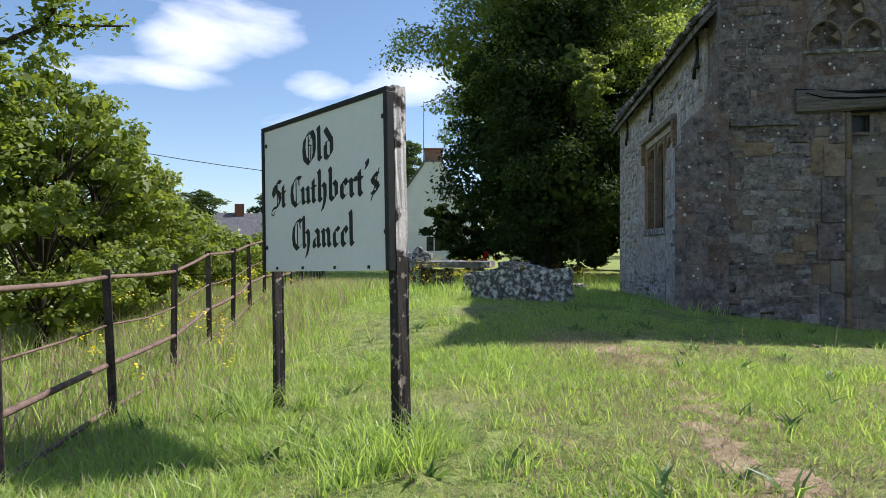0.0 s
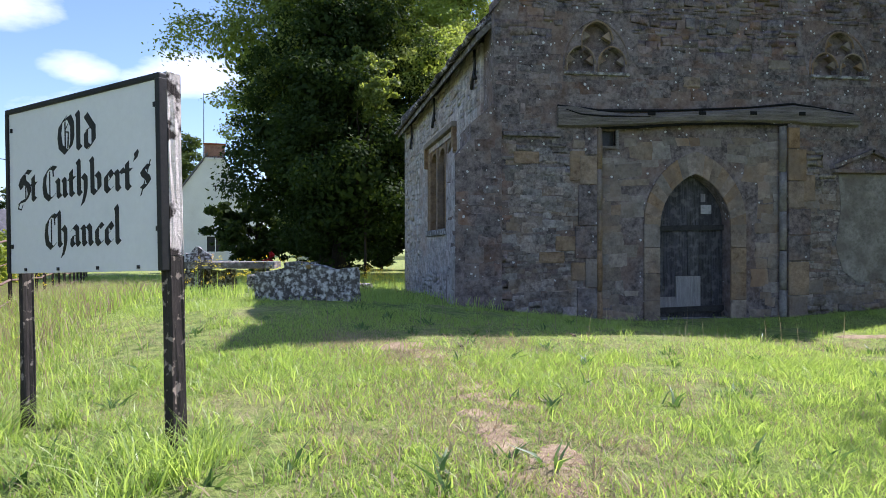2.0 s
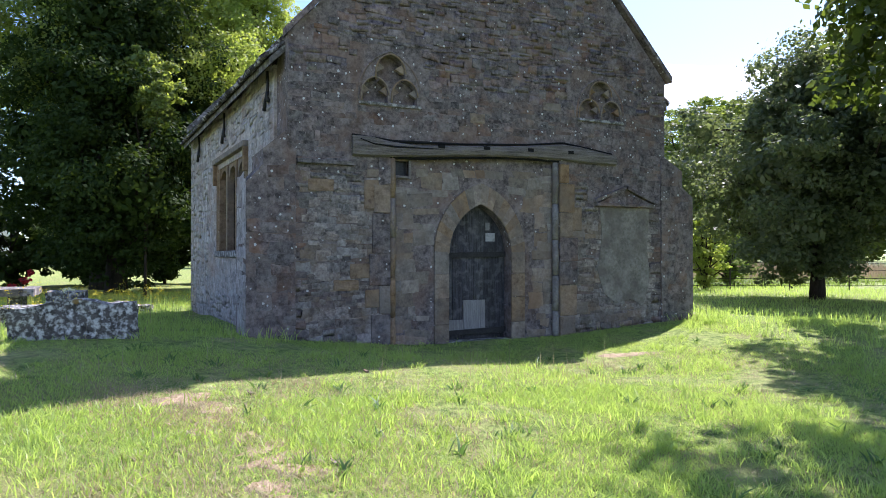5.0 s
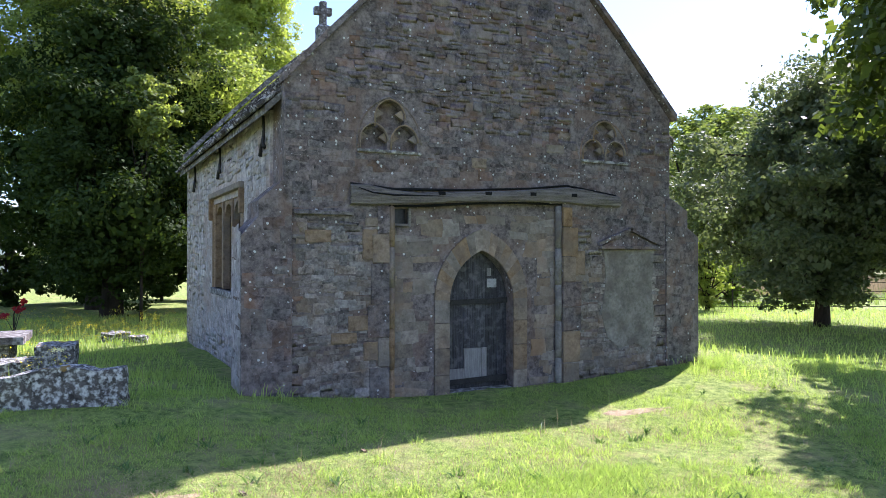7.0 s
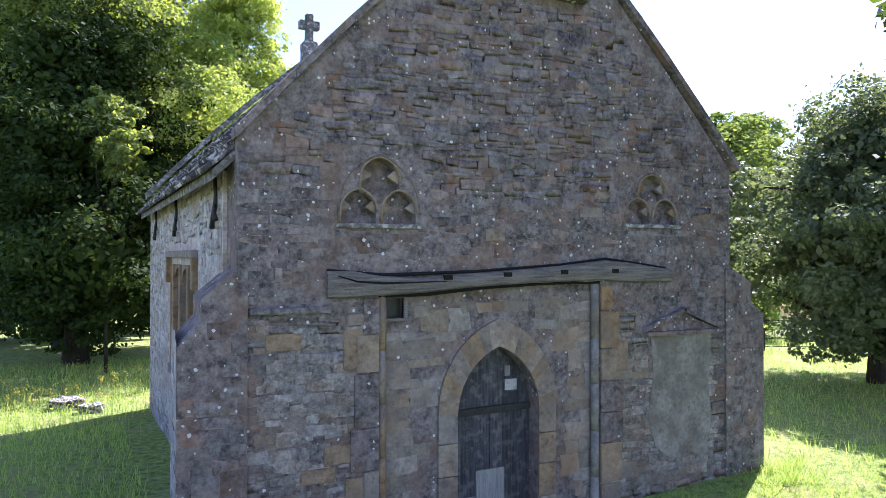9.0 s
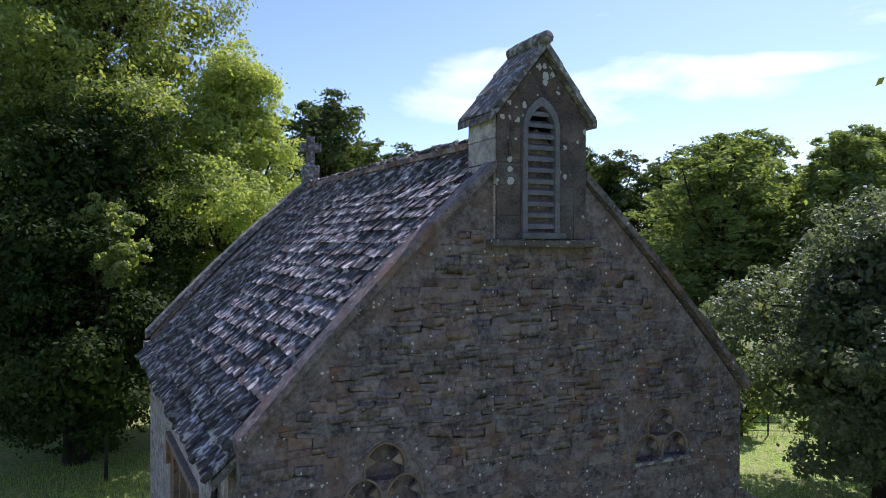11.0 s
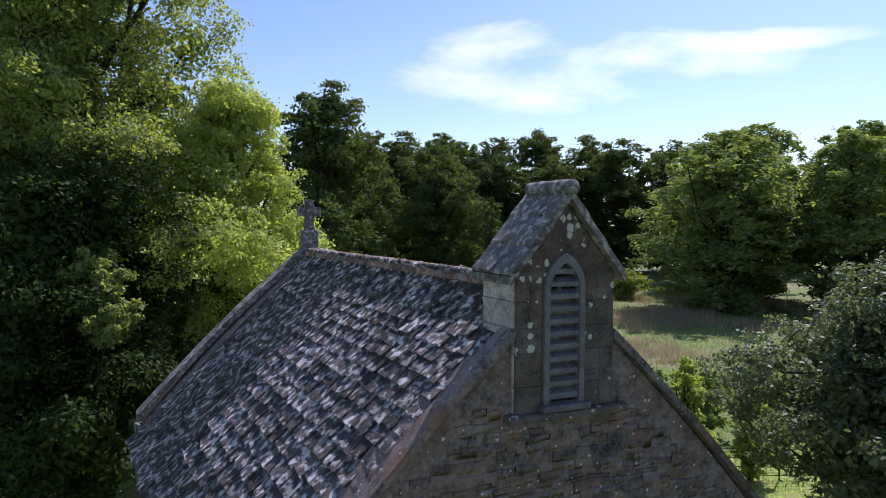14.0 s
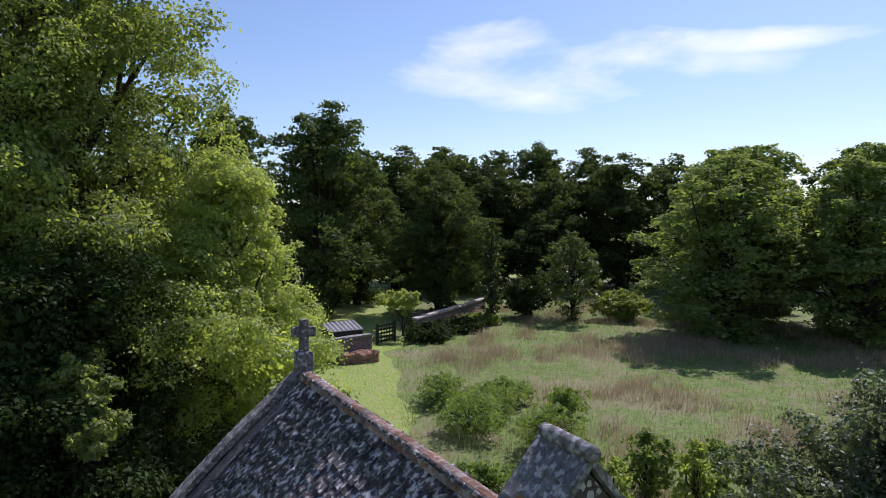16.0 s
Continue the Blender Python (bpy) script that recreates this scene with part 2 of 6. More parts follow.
SLAB = material("lichened_roof_slab", (0.05, 0.046, 0.046), (0.20, 0.185, 0.185), 7, 0.94, 0.9, 40, spots=(0.24, 0.12, 0.035), spot_scale=4.5, spot_size=0.5, spot_cover=0.3, patches=(0.46, 0.45, 0.45), patch_scale=11, patch_amount=0.7, patch_edge=0.06, vary=0.15)
# pale patches are lichen and also stand in for raking sun on the tiles
TILE = material("stone_roof_tile", (0.024, 0.021, 0.022), (0.125, 0.108, 0.108), 9, 0.94, 1.0, 40, patches=(0.50, 0.48, 0.49), patch_scale=8.5, patch_amount=0.85, patch_edge=0.05, patch_mid=0.56, vary=0.5, island=True, relief=0.03)
RECESS = material("recess_stone", (0.12, 0.10, 0.086), (0.31, 0.262, 0.215), 5, 0.95, 1.0, 17, vary=0.2, patches=(0.22, 0.15, 0.105), patch_scale=1.6, patch_amount=0.6, island=True, relief=0.03)
RIDGE = material("clay_ridge_tile", (0.10, 0.062, 0.046), (0.27, 0.155, 0.11), 6, 0.93, 0.7, 50, patches=(0.33, 0.31, 0.28), patch_scale=8, patch_amount=0.75, patch_edge=0.06, vary=0.35)
OLD_OAK = material("weathered_grey_oak", (0.085, 0.074, 0.068), (0.30, 0.272, 0.25), 3, 0.85, 1.0, 26, stretch3=(1, 6, 14), vary=0.12, relief=0.03)
LOUVRE = material("grey_painted_louvre", (0.088, 0.088, 0.100), (0.18, 0.18, 0.20), 5, 0.75, 0.3, 40, vary=0.12)
DOOR_WOOD = material("dark_door_oak", (0.018, 0.018, 0.021), (0.085, 0.083, 0.092), 3, 0.8, 0.9, 22, stretch3=(14, 6, 0.8), vary=0.25, patches=(0.18, 0.175, 0.175), patch_scale=9.0, patch_amount=0.4, patch_edge=0.06)
DOOR_PALE = material("pale_patched_board", (0.13, 0.125, 0.125), (0.26, 0.25, 0.245), 4, 0.8, 0.6, 28, stretch3=(12, 6, 1), vary=0.2)
IRON = material("black_iron", (0.012, 0.012, 0.013), (0.04, 0.038, 0.036), 12, 0.6, 0.4, 60)
RUST = material("rusted_iron_bar", (0.10, 0.065, 0.05), (0.24, 0.165, 0.13), 14, 0.8, 0.5, 70)
POST_DARK = material("dark_fence_iron", (0.018, 0.014, 0.013), (0.06, 0.045, 0.038), 12, 0.75, 0.4, 60)
EARTH = material("worn_bare_earth", (0.22, 0.155, 0.092), (0.47, 0.365, 0.235), 5, 0.96, 1.0, 40, patches=(0.15, 0.17, 0.055), patch_scale=4.0, patch_amount=0.7, relief=0.03)
TAR_WOOD = material("flaking_black_paint_post", (0.018, 0.015, 0.014), (0.05, 0.04, 0.034), 6, 0.75, 0.7, 40, stretch3=(1, 1, 0.4), patches=(0.34, 0.27, 0.22), patch_scale=24, patch_amount=0.85, patch_mid=0.61, patch_edge=0.03, vary=0.1)
PALE_POST = material("flaked_pale_post_paint", (0.48, 0.42, 0.39), (0.74, 0.68, 0.64), 9, 0.8, 0.8, 60, patches=(0.030, 0.023, 0.020), patch_scale=11.0, patch_amount=1.0, patch_mid=0.60, patch_edge=0.04)
SIGN_WHITE = material("white_sign_paint", (0.64, 0.63, 0.64), (0.70, 0.69, 0.70), 1.5, 0.45, 0.05, 30)
SIGN_BLACK = material("black_sign_paint", (0.010, 0.010, 0.011), (0.022, 0.022, 0.022), 8, 0.5, 0.2, 50)
SOIL = material("meadow_ground", (0.090, 0.148, 0.028), (0.33, 0.405, 0.100), 9, 0.96, 1.0, 45, patches=(0.36, 0.29, 0.16), patch_scale=1.7, patch_amount=0.45, relief=0.06, spread_half=0.085)
FIELD = material("rough_field_ground", (0.060, 0.098, 0.020), (0.18, 0.245, 0.065), 3, 0.96, 1.0, 30, patches=(0.20, 0.165, 0.095), patch_scale=0.6, patch_amount=0.7, relief=0.06, broad=(0.21, 0.175, 0.105))
BARK = material("brown_bark", (0.018, 0.014, 0.010), (0.060, 0.047, 0.035), 3, 0.95, 0.9, 22, stretch3=(3, 3, 0.6))
TOMB = material("lichened_tomb_stone", (0.035, 0.031, 0.028), (0.15, 0.135, 0.118), 9, 0.95, 0.9, 45, spots=(0.26, 0.16, 0.04), spot_scale=5, spot_size=0.45, spot_cover=0.3, vary=0.12, patches=(0.66, 0.66, 0.64), patch_scale=20, patch_amount=0.85, patch_edge=0.10)
WHITEWASH = material("white_render", (0.57, 0.55, 0.57), (0.72, 0.70, 0.72), 0.8, 0.9, 0.1, 20)
BRICK_RED = material("red_chimney_brick", (0.16, 0.06, 0.04), (0.28, 0.12, 0.08), 5, 0.9, 0.4, 30, vary=0.2)
SLATE = material("grey_slate_roof", (0.08, 0.08, 0.085), (0.17, 0.17, 0.175), 3, 0.8, 0.3, 30)
DARK_GLASS = material("dark_leaded_glass", (0.012, 0.012, 0.012), (0.035, 0.035, 0.035), 20, 0.25, 0.3, 60)
PAPER = material("sun_bleached_paper", (0.30, 0.30, 0.30), (0.42, 0.42, 0.415), 9, 0.85, 0.1, 40, patches=(0.12, 0.12, 0.12), patch_scale=9, patch_amount=0.6)
# near-black colour standing for shade in openings, splits and along edges
VOID = material("shade_black", (0.008, 0.008, 0.008), (0.012, 0.012, 0.012), 3, 0.95, 0.0, 30)
STRAW = material("dry_grass_heap", (0.20, 0.10, 0.06), (0.34, 0.20, 0.14), 5, 0.95, 0.8, 40)

# near-black leaf colour with the trees' own shade put into it
LEAF_DARK = leaf_material("shade_toned_leaf", (0.014, 0.030, 0.009), (0.048, 0.075, 0.018), 0.24, 0.75)
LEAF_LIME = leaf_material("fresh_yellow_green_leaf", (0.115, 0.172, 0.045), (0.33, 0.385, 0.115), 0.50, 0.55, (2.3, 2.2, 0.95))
LEAF_WOOD = leaf_material("woodland_leaf", (0.030, 0.056, 0.020), (0.098, 0.132, 0.043), 0.34, 0.85)
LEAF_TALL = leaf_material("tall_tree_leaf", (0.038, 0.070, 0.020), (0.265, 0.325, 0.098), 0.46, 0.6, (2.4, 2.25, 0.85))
LEAF_FRESH = leaf_material("fresh_green_leaf", (0.065, 0.115, 0.028), (0.18, 0.25, 0.065), 0.46, 0.6)
LEAF_OAK = leaf_material("oak_leaf", (0.070, 0.115, 0.045), (0.225, 0.280, 0.10), 0.42, 0.8)
LEAF_GLOSS = leaf_material("glossy_dark_leaf", (0.048, 0.078, 0.040), (0.175, 0.215, 0.110), 0.40, 0.55, (1.7, 1.65, 0.9))
LEAF_SHADE = leaf_material("shading_broadleaf", (0.036, 0.066, 0.018), (0.11, 0.150, 0.038), 0.32)
LEAF_HEDGE = leaf_material("hedgerow_leaf", (0.085, 0.135, 0.030), (0.225, 0.265, 0.068), 0.42)
GRASS = leaf_material("lawn_grass_blade", (0.130, 0.215, 0.052), (0.45, 0.54, 0.19), 0.48, 0.4, (1.9, 1.95, 0.95))
MEADOW = leaf_material("field_grass_blade", (0.080, 0.140, 0.030), (0.245, 0.325, 0.100), 0.40, 0.7, (1.8, 1.75, 1.0))
HAY = leaf_material("field_hay_stalk", (0.21, 0.165, 0.105), (0.45, 0.36, 0.25), 0.28, 0.8, (1.4, 1.35, 1.1))
WEED = leaf_material("broad_weed_leaf", (0.05, 0.11, 0.035), (0.14, 0.23, 0.085), 0.38, 0.45, (2.0, 1.9, 0.9))
PLASTER = material("flaking_limewash_panel", (0.115, 0.104, 0.09), (0.29, 0.268, 0.24), 4, 0.95, 0.9, 20, patches=(0.125, 0.105, 0.09), patch_scale=3.0, patch_amount=0.75, relief=0.02)
DRY_GRASS = leaf_material("dry_seeding_grass", (0.24, 0.185, 0.115), (0.50, 0.41, 0.285), 0.3, 0.7, (1.4, 1.35, 1.1))
YELLOW = leaf_material("yellow_ragwort_petal", (0.55, 0.46, 0.04), (0.75, 0.62, 0.04), 0.3, 0.6)
WHITE_PETAL = leaf_material("white_umbel_petal", (0.6, 0.6, 0.55), (0.75, 0.75, 0.7), 0.3, 0.6)


# ---- building blocks ----
def mesh_of(name, verts, faces, mat=None, smooth=False):
    me = bpy.data.meshes.new(name)
    me.from_pydata([tuple(v) for v in verts], [], [tuple(f) for f in faces])
    if mat:
        me.materials.append(mat)
    if smooth:
        me.polygons.foreach_set("use_smooth", [True] * len(me.polygons))
    me.update()
    return me


def quick_mesh(name, verts, faces, mat):
    """A mesh from numpy arrays with equal face sizes."""
    me = bpy.data.meshes.new(name)
    k = faces.shape[1]
    me.vertices.add(len(verts))
    me.vertices.foreach_set("co", verts.astype(np.float32).ravel())
    me.loops.add(faces.size)
    me.loops.foreach_set("vertex_index", faces.astype(np.int32).ravel())
    me.polygons.add(len(faces))
    me.polygons.foreach_set("loop_start", np.arange(0, faces.size, k, dtype=np.int32))
    me.polygons.foreach_set("loop_total", np.full(len(faces), k, dtype=np.int32))
    me.update(calc_edges=True)
    me.validate()
    me.materials.append(mat)
    return me


def bm_mesh(name, bm, mat, smooth=False):
    me = bpy.data.meshes.new(name)
    bm.to_mesh(me)
    bm.free()
    if mat:
        me.materials.append(mat)
    if smooth:
        me.polygons.foreach_set("use_smooth", [True] * len(me.polygons))
    return me


def part(name, data, parent, label=""):
    ob = new(name, data)
    ob.parent = parent
    if label:
        tagged(ob, label)
    return ob


def thing(name, x, y, z, label, category, group="", kind="", rz=0):
    ob = new(name)
    ob.matrix_world = pose(x, y, z, 0, 0, rz)
    ob.empty_display_size = 0.1
    return tagged(ob, label, category, group, kind)


def box_bm(x0, x1, y0, y1, z0, z1, bevel=0.0, jitter=0.0, cuts=0, seed=0):
    bm = bmesh.new()
    bmesh.ops.create_cube(bm, size=1)
    for v in bm.verts:
        v.co = Vector(((x0 + x1) / 2 + v.co.x * (x1 - x0), (y0 + y1) / 2 + v.co.y * (y1 - y0), (z0 + z1) / 2 + v.co.z * (z1 - z0)))
    if cuts:
        bmesh.ops.subdivide_edges(bm, edges=bm.edges[:], cuts=cuts, use_grid_fill=True)
    if bevel:
        bmesh.ops.bevel(bm, geom=[e for e in bm.edges if e.calc_face_angle(0) > 0.5], offset=bevel, segments=2, affect="EDGES", profile=0.6)
    if jitter:
        rng = random.Random(seed)
        for v in bm.verts:
            v.co += Vector((rng.uniform(-1, 1), rng.uniform(-1, 1), rng.uniform(-1, 1))) * jitter
    return bm


def prism(outline, y0, y1):
    """A solid from an outline in x, z between two depths."""
    n = len(outline)
    verts = [(x, y0, z) for x, z in outline] + [(x, y1, z) for x, z in outline]
    faces = [list(range(n)), list(range(2 * n - 1, n - 1, -1))]
    faces += [(i, i + n, (i + 1) % n + n, (i + 1) % n) for i in range(n)]
    return verts, faces


def tube(points, radii, sides=8):
    """A tapered tube along points."""
    verts, faces = [], []
    for i, p in enumerate(points):
        p = Vector(p)
        a = Vector(points[max(i - 1, 0)])
        b = Vector(points[min(i + 1, len(points) - 1)])
        d = (b - a).normalized()
        s = d.orthogonal().normalized()
        u = d.cross(s)
        if i and (s.dot(last) < 0.99):
            s = (last - d * last.dot(d)).normalized()
            u = d.cross(s)
        last = s
        for k in range(sides):
            t = 2 * math.pi * k / sides
            verts.append(p + (s * math.cos(t) + u * math.sin(t)) * radii[i])
    for i in range(len(points) - 1):
        for k in range(sides):
            j = (k + 1) % sides
            faces.append((i * sides + k, i * sides + j, (i + 1) * sides + j, (i + 1) * sides + k))
    faces.append(tuple(range(sides - 1, -1, -1)))
    faces.append(tuple((len(points) - 1) * sides + k for k in range(sides)))
    return verts, faces


def carve(me, cutters):
    """Cuts solids (verts, faces) out of a mesh and returns the result."""
    ob = new("blank", me)
    blades = []
    for v, f in cutters:
        bm = bmesh.new()
        vs = [bm.verts.new(c) for c in v]
        for face in f:
            bm.faces.new([vs[i] for i in face])
        bmesh.ops.recalc_face_normals(bm, faces=bm.faces[:])
        c = new("blade", bm_mesh("blade", bm, None))
        blades.append(c)
        mod = ob.modifiers.new("cut", "BOOLEAN")
        mod.operation, mod.object, mod.solver = "DIFFERENCE", c, "EXACT"
    bpy.context.view_layer.update()
    out = bpy.data.meshes.new_from_object(ob.evaluated_get(bpy.context.evaluated_depsgraph_get()))
    for o in (ob, *blades):
        bpy.data.objects.remove(o)
    return out


def solid(name, verts, faces, mat):
    bm = bmesh.new()
    vs = [bm.verts.new(c) for c in verts]
    for face in faces:
        bm.faces.new([vs[i] for i in face])
    bmesh.ops.recalc_face_normals(bm, faces=bm.faces[:])
    return bm_mesh(name, bm, mat)


# ---- ground ----
HEIGHTS = [(-0.64, 2.73, 0.25), (-1.52, 3.58, 0.21), (-2.4, 3.4, 0.0), (-3.4, 6.65, 0.07), (-5, 12, 0.2), (0, 0, 0.12), (1.44, 4.5, 0.16), (3.3, 4.65, 0.06), (6.3, 6.5, -0.03),
           (8.7, 6.6, 0.1), (-0.05, 5.1, 0.36), (2.0, 6.3, 0.25), (-0.3, 8.4, 0.48), (-1.1, 8.3, 0.42), (-2.0, 8.6, 0.4), (4.8, 8.7, 0.03), (3.4, 8.8, 0.06), (1.4, 8.9, 0.28), (6.5, 8.8, 0.08), (8.2, 8.8, 0.15), (8.9, 8.9, 0.32), (9.6, 8.4, 0.25),
           (1.5, 17.4, 0.0), (1.2, 13, 0.12), (17.4, 12.8, 0.1), (12, 10, 0.1), (4, 2, 0.08), (7, 3, 0.0)]


def ground_z(x, y):
    top, weight = 0.0, 0.02
    for hx, hy, hz in HEIGHTS:
        d2 = (x - hx) ** 2 + (y - hy) ** 2
        w = math.exp(-d2 / 2.6)
        top += w * hz
        weight += w
    return (top + 0.02 * 0.1) / weight + 0.025 * noise.noise(Vector((x * 0.9, y * 0.9, 0)))


def ground_np(xy):
    top = np.full(len(xy), 0.02 * 0.1)
    weight = np.full(len(xy), 0.02)
    for hx, hy, hz in HEIGHTS:
        w = np.exp(-((xy[:, 0] - hx) ** 2 + (xy[:, 1] - hy) ** 2) / 2.6)
        top += w * hz
        weight += w
    return top / weight


def spread(near0, near1, step, far0, far1):
    inner = list(np.arange(near0, near1 + 1e-6, step))
    low, high, s = [], [], step
    v = near0
    while v > far0:
        s *= 1.35
        v -= s
        low.append(max(v, far0))
    s, v = step, near1
    while v < far1:
        s *= 1.35
        v += s
        high.append(min(v, far1))
    return low[::-1] + inner + high


gx, gy = spread(-8, 20, 0.25, -900, 900), spread(-3, 24, 0.25, -400, 1400)
gv = [(x, y, ground_z(x, y)) for y in gy for x in gx]
gf = [(j * len(gx) + i, j * len(gx) + i + 1, (j + 1) * len(gx) + i + 1, (j + 1) * len(gx) + i) for j in range(len(gy) - 1) for i in range(len(gx) - 1)]
ground = tagged(new("ground", mesh_of("ground", gv, gf, SOIL, True)), "green churchyard turf with dry brown patches", "ground", kind="structure")

# rough field beyond the churchyard, one sheet a hand above the turf level at its heart and dipping under it at the rim
fx, fy = list(np.arange(2, 120.1, 1.5)), list(np.arange(20, 112.1, 1.5))
fv = []
for y in fy:
    for x in fx:
        rim = min(x - (9.0 + 0.36 * max(0, y - 26)), y - 20.0 + 0.5 * (x - 12), 121 - x, 113 - y) + 2.2 * noise.noise(Vector((x * 0.25, y * 0.25, 9)))
        fv.append((x, y, 0.1 + min(0.05, max(-0.3, 0.04 * rim - 0.06)) + 0.02 * noise.noise(Vector((x * 0.3, y * 0.3, 3)))))
ff = [(j * len(fx) + i, j * len(fx) + i + 1, (j + 1) * len(fx) + i + 1, (j + 1) * len(fx) + i) for j in range(len(fy) - 1) for i in range(len(fx) - 1)]
tagged(new("field", mesh_of("field", fv, ff, FIELD, True)), "rough olive and straw-coloured meadow ground", "field", kind="structure")

# ---- chapel ----
SKEW = 0.060
FRONT, REAR = 8.95, 17.5
WEST, EAST = 1.93, 8.35          # outer faces of the two long walls
MID, APEX, EAVES = 5.16, 7.42, 4.18


def skew(me):
    """Shears the long walls a little out of square with the gable front to fit the camera's view."""
    me.transform(Matrix(((1, -SKEW, 0, SKEW * FRONT), (0, 1, 0, 0), (0, 0, 1, 0), (0, 0, 0, 1))))
    return me


def arch(x0, x1, z0, spring, apex, steps=9, power=0.62):
    """Outline of a pointed arch in x, z."""
    mid, half, rise = (x0 + x1) / 2, (x1 - x0) / 2, apex - spring
    if rise <= half:
        left = [(mid - half * math.cos(t), spring + rise * math.sin(t)) for t in [math.pi / 2 * i / steps for i in range(steps + 1)]]
    else:
        r = (half * half + rise * rise) / (2 * half)
        end = math.asin(rise / r)
        left = [(x0 + r - r * math.cos(end * i / steps), spring + r * math.sin(end * i / steps)) for i in range(steps + 1)]
    right = [(2 * mid - x, z) for x, z in left[-2::-1]]
    return [(x1, z0), (x0, z0)] + left + right


chapel = thing("chapel", MID, 9.0, 0, "small medieval stone chapel with stone-tiled roof and bellcote", "chapel")
chapel.matrix_world = Matrix()

DOOR = arch(4.32, 5.37, -0.1, 1.36, 2.10)
TREFOILS = ((2.93, 3.80, 3.47, 4.15), (6.57, 7.43, 3.54, 4.15))


def circle(cx, cz, r, n=14):
    return [(cx + r * math.cos(2 * math.pi * i / n), cz + r * math.sin(2 * math.pi * i / n)) for i in range(n)]


def trefoil_cutters(x0, x1, z0, z1, depth):
    """Three small pointed lights in a triangle."""
    w = (x1 - x0)
    lights = [(x0 + 0.03 * w, x0 + 0.46 * w, z0, z0 + 0.50 * (z1 - z0)), (x0 + 0.54 * w, x0 + 0.97 * w, z0, z0 + 0.50 * (z1 - z0)), (x0 + 0.27 * w, x0 + 0.75 * w, z0 + 0.46 * (z1 - z0), z1)]
    return [prism(arch(a, b, c, c + 0.35 * (d - c), d, 5), FRONT - 0.2, FRONT + depth) for a, b, c, d in lights]


def rake(side, f):
    """Height of the gable slope from foot (0) to apex (1): it bows up a little."""
    foot = 4.37 if side < 0 else 4.40
    return foot + (7.58 - foot) * f + 0.12 * math.sin(math.pi * f)


STEPS = [0.0, 0.17, 0.34, 0.5, 0.67, 0.84]
gable_outline = [(WEST, -0.5), (EAST, -0.5)] + [(EAST + (MID - EAST) * f, rake(1, f) - 0.10) for f in STEPS] + [(MID, 7.48)] + [(WEST + (MID - WEST) * f, rake(-1, f) - 0.10) for f in STEPS[::-1]]
me = solid("wall", *prism(gable_outline, FRONT, FRONT + 0.7), MORTAR)
cutters = [prism([(3.36, -0.6), (6.20, -0.6), (6.20, 2.83), (3.36, 2.74)], FRONT - 0.3, FRONT + 0.10), prism(DOOR, FRONT - 0.3, FRONT + 0.42),
           prism([(3.42, 2.47), (3.67, 2.47), (3.67, 2.68), (3.42, 2.68)], FRONT - 0.3, FRONT + 0.3)]
for tr in TREFOILS:
    cutters += trefoil_cutters(*tr, 0.14)
front_wall = part("wall", carve(me, cutters), chapel, "grey-brown rubble gable wall with lichen spots")

WIN = (11.45, 13.9, 1.42, 3.0)   # y from, to, z from, to
me = solid("wall", *prism([(WEST, -0.5), (WEST + 0.7, -0.5), (WEST + 0.7, 4.02), (WEST, 4.02)], FRONT + 0.7, REAR - 0.7), MORTAR)
me = carve(me, [([(x, y, z) for x in (WEST - 0.2, WEST + 0.22) for y in WIN[:2] for z in WIN[2:]], [(0, 1, 3, 2), (4, 6, 7, 5), (0, 4, 5, 1), (2, 3, 7, 6), (0, 2, 6, 4), (1, 5, 7, 3)])])
me.materials.clear()
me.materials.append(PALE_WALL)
side_wall = part("wall", skew(me), chapel, "pale side wall in coursed rubble")
part("wall", skew(solid("wall", *prism([(EAST - 0.7, -0.5), (EAST, -0.5), (EAST, 4.02), (EAST - 0.7, 4.02)], FRONT + 0.7, REAR - 0.7), PALE_WALL)), chapel)
part("wall", skew(solid("wall", *prism(gable_outline, REAR - 0.7, REAR), MORTAR)), chapel)

# stones of the walls
STONE_SHAPES = []
for s in range(10):
    rng = random.Random(40 + s)
    ring = []
    for depth, inset in ((0.0, 0.0), (0.55, 0.0), (1.0, 0.13)):
        for cx, cz in ((-0.5, -0.5), (0.5, -0.5), (0.5, 0.5), (-0.5, 0.5)):
            ring.append((cx * (1 - inset) + rng.uniform(-0.10, 0.10), -depth + rng.uniform(-0.5, 0.25) * (depth == 1.0), cz * (1 - inset * 1.6) + rng.uniform(-0.18, 0.18)))
    STONE_SHAPES.append(np.array(ring))
STONE_FACES = np.array([(0, 1, 5, 4), (1, 2, 6, 5), (2, 3, 7, 6), (3, 0, 4, 7), (4, 5, 9, 8), (5, 6, 10, 9), (6, 7, 11, 10), (7, 4, 8, 11), (8, 9, 10, 11)])


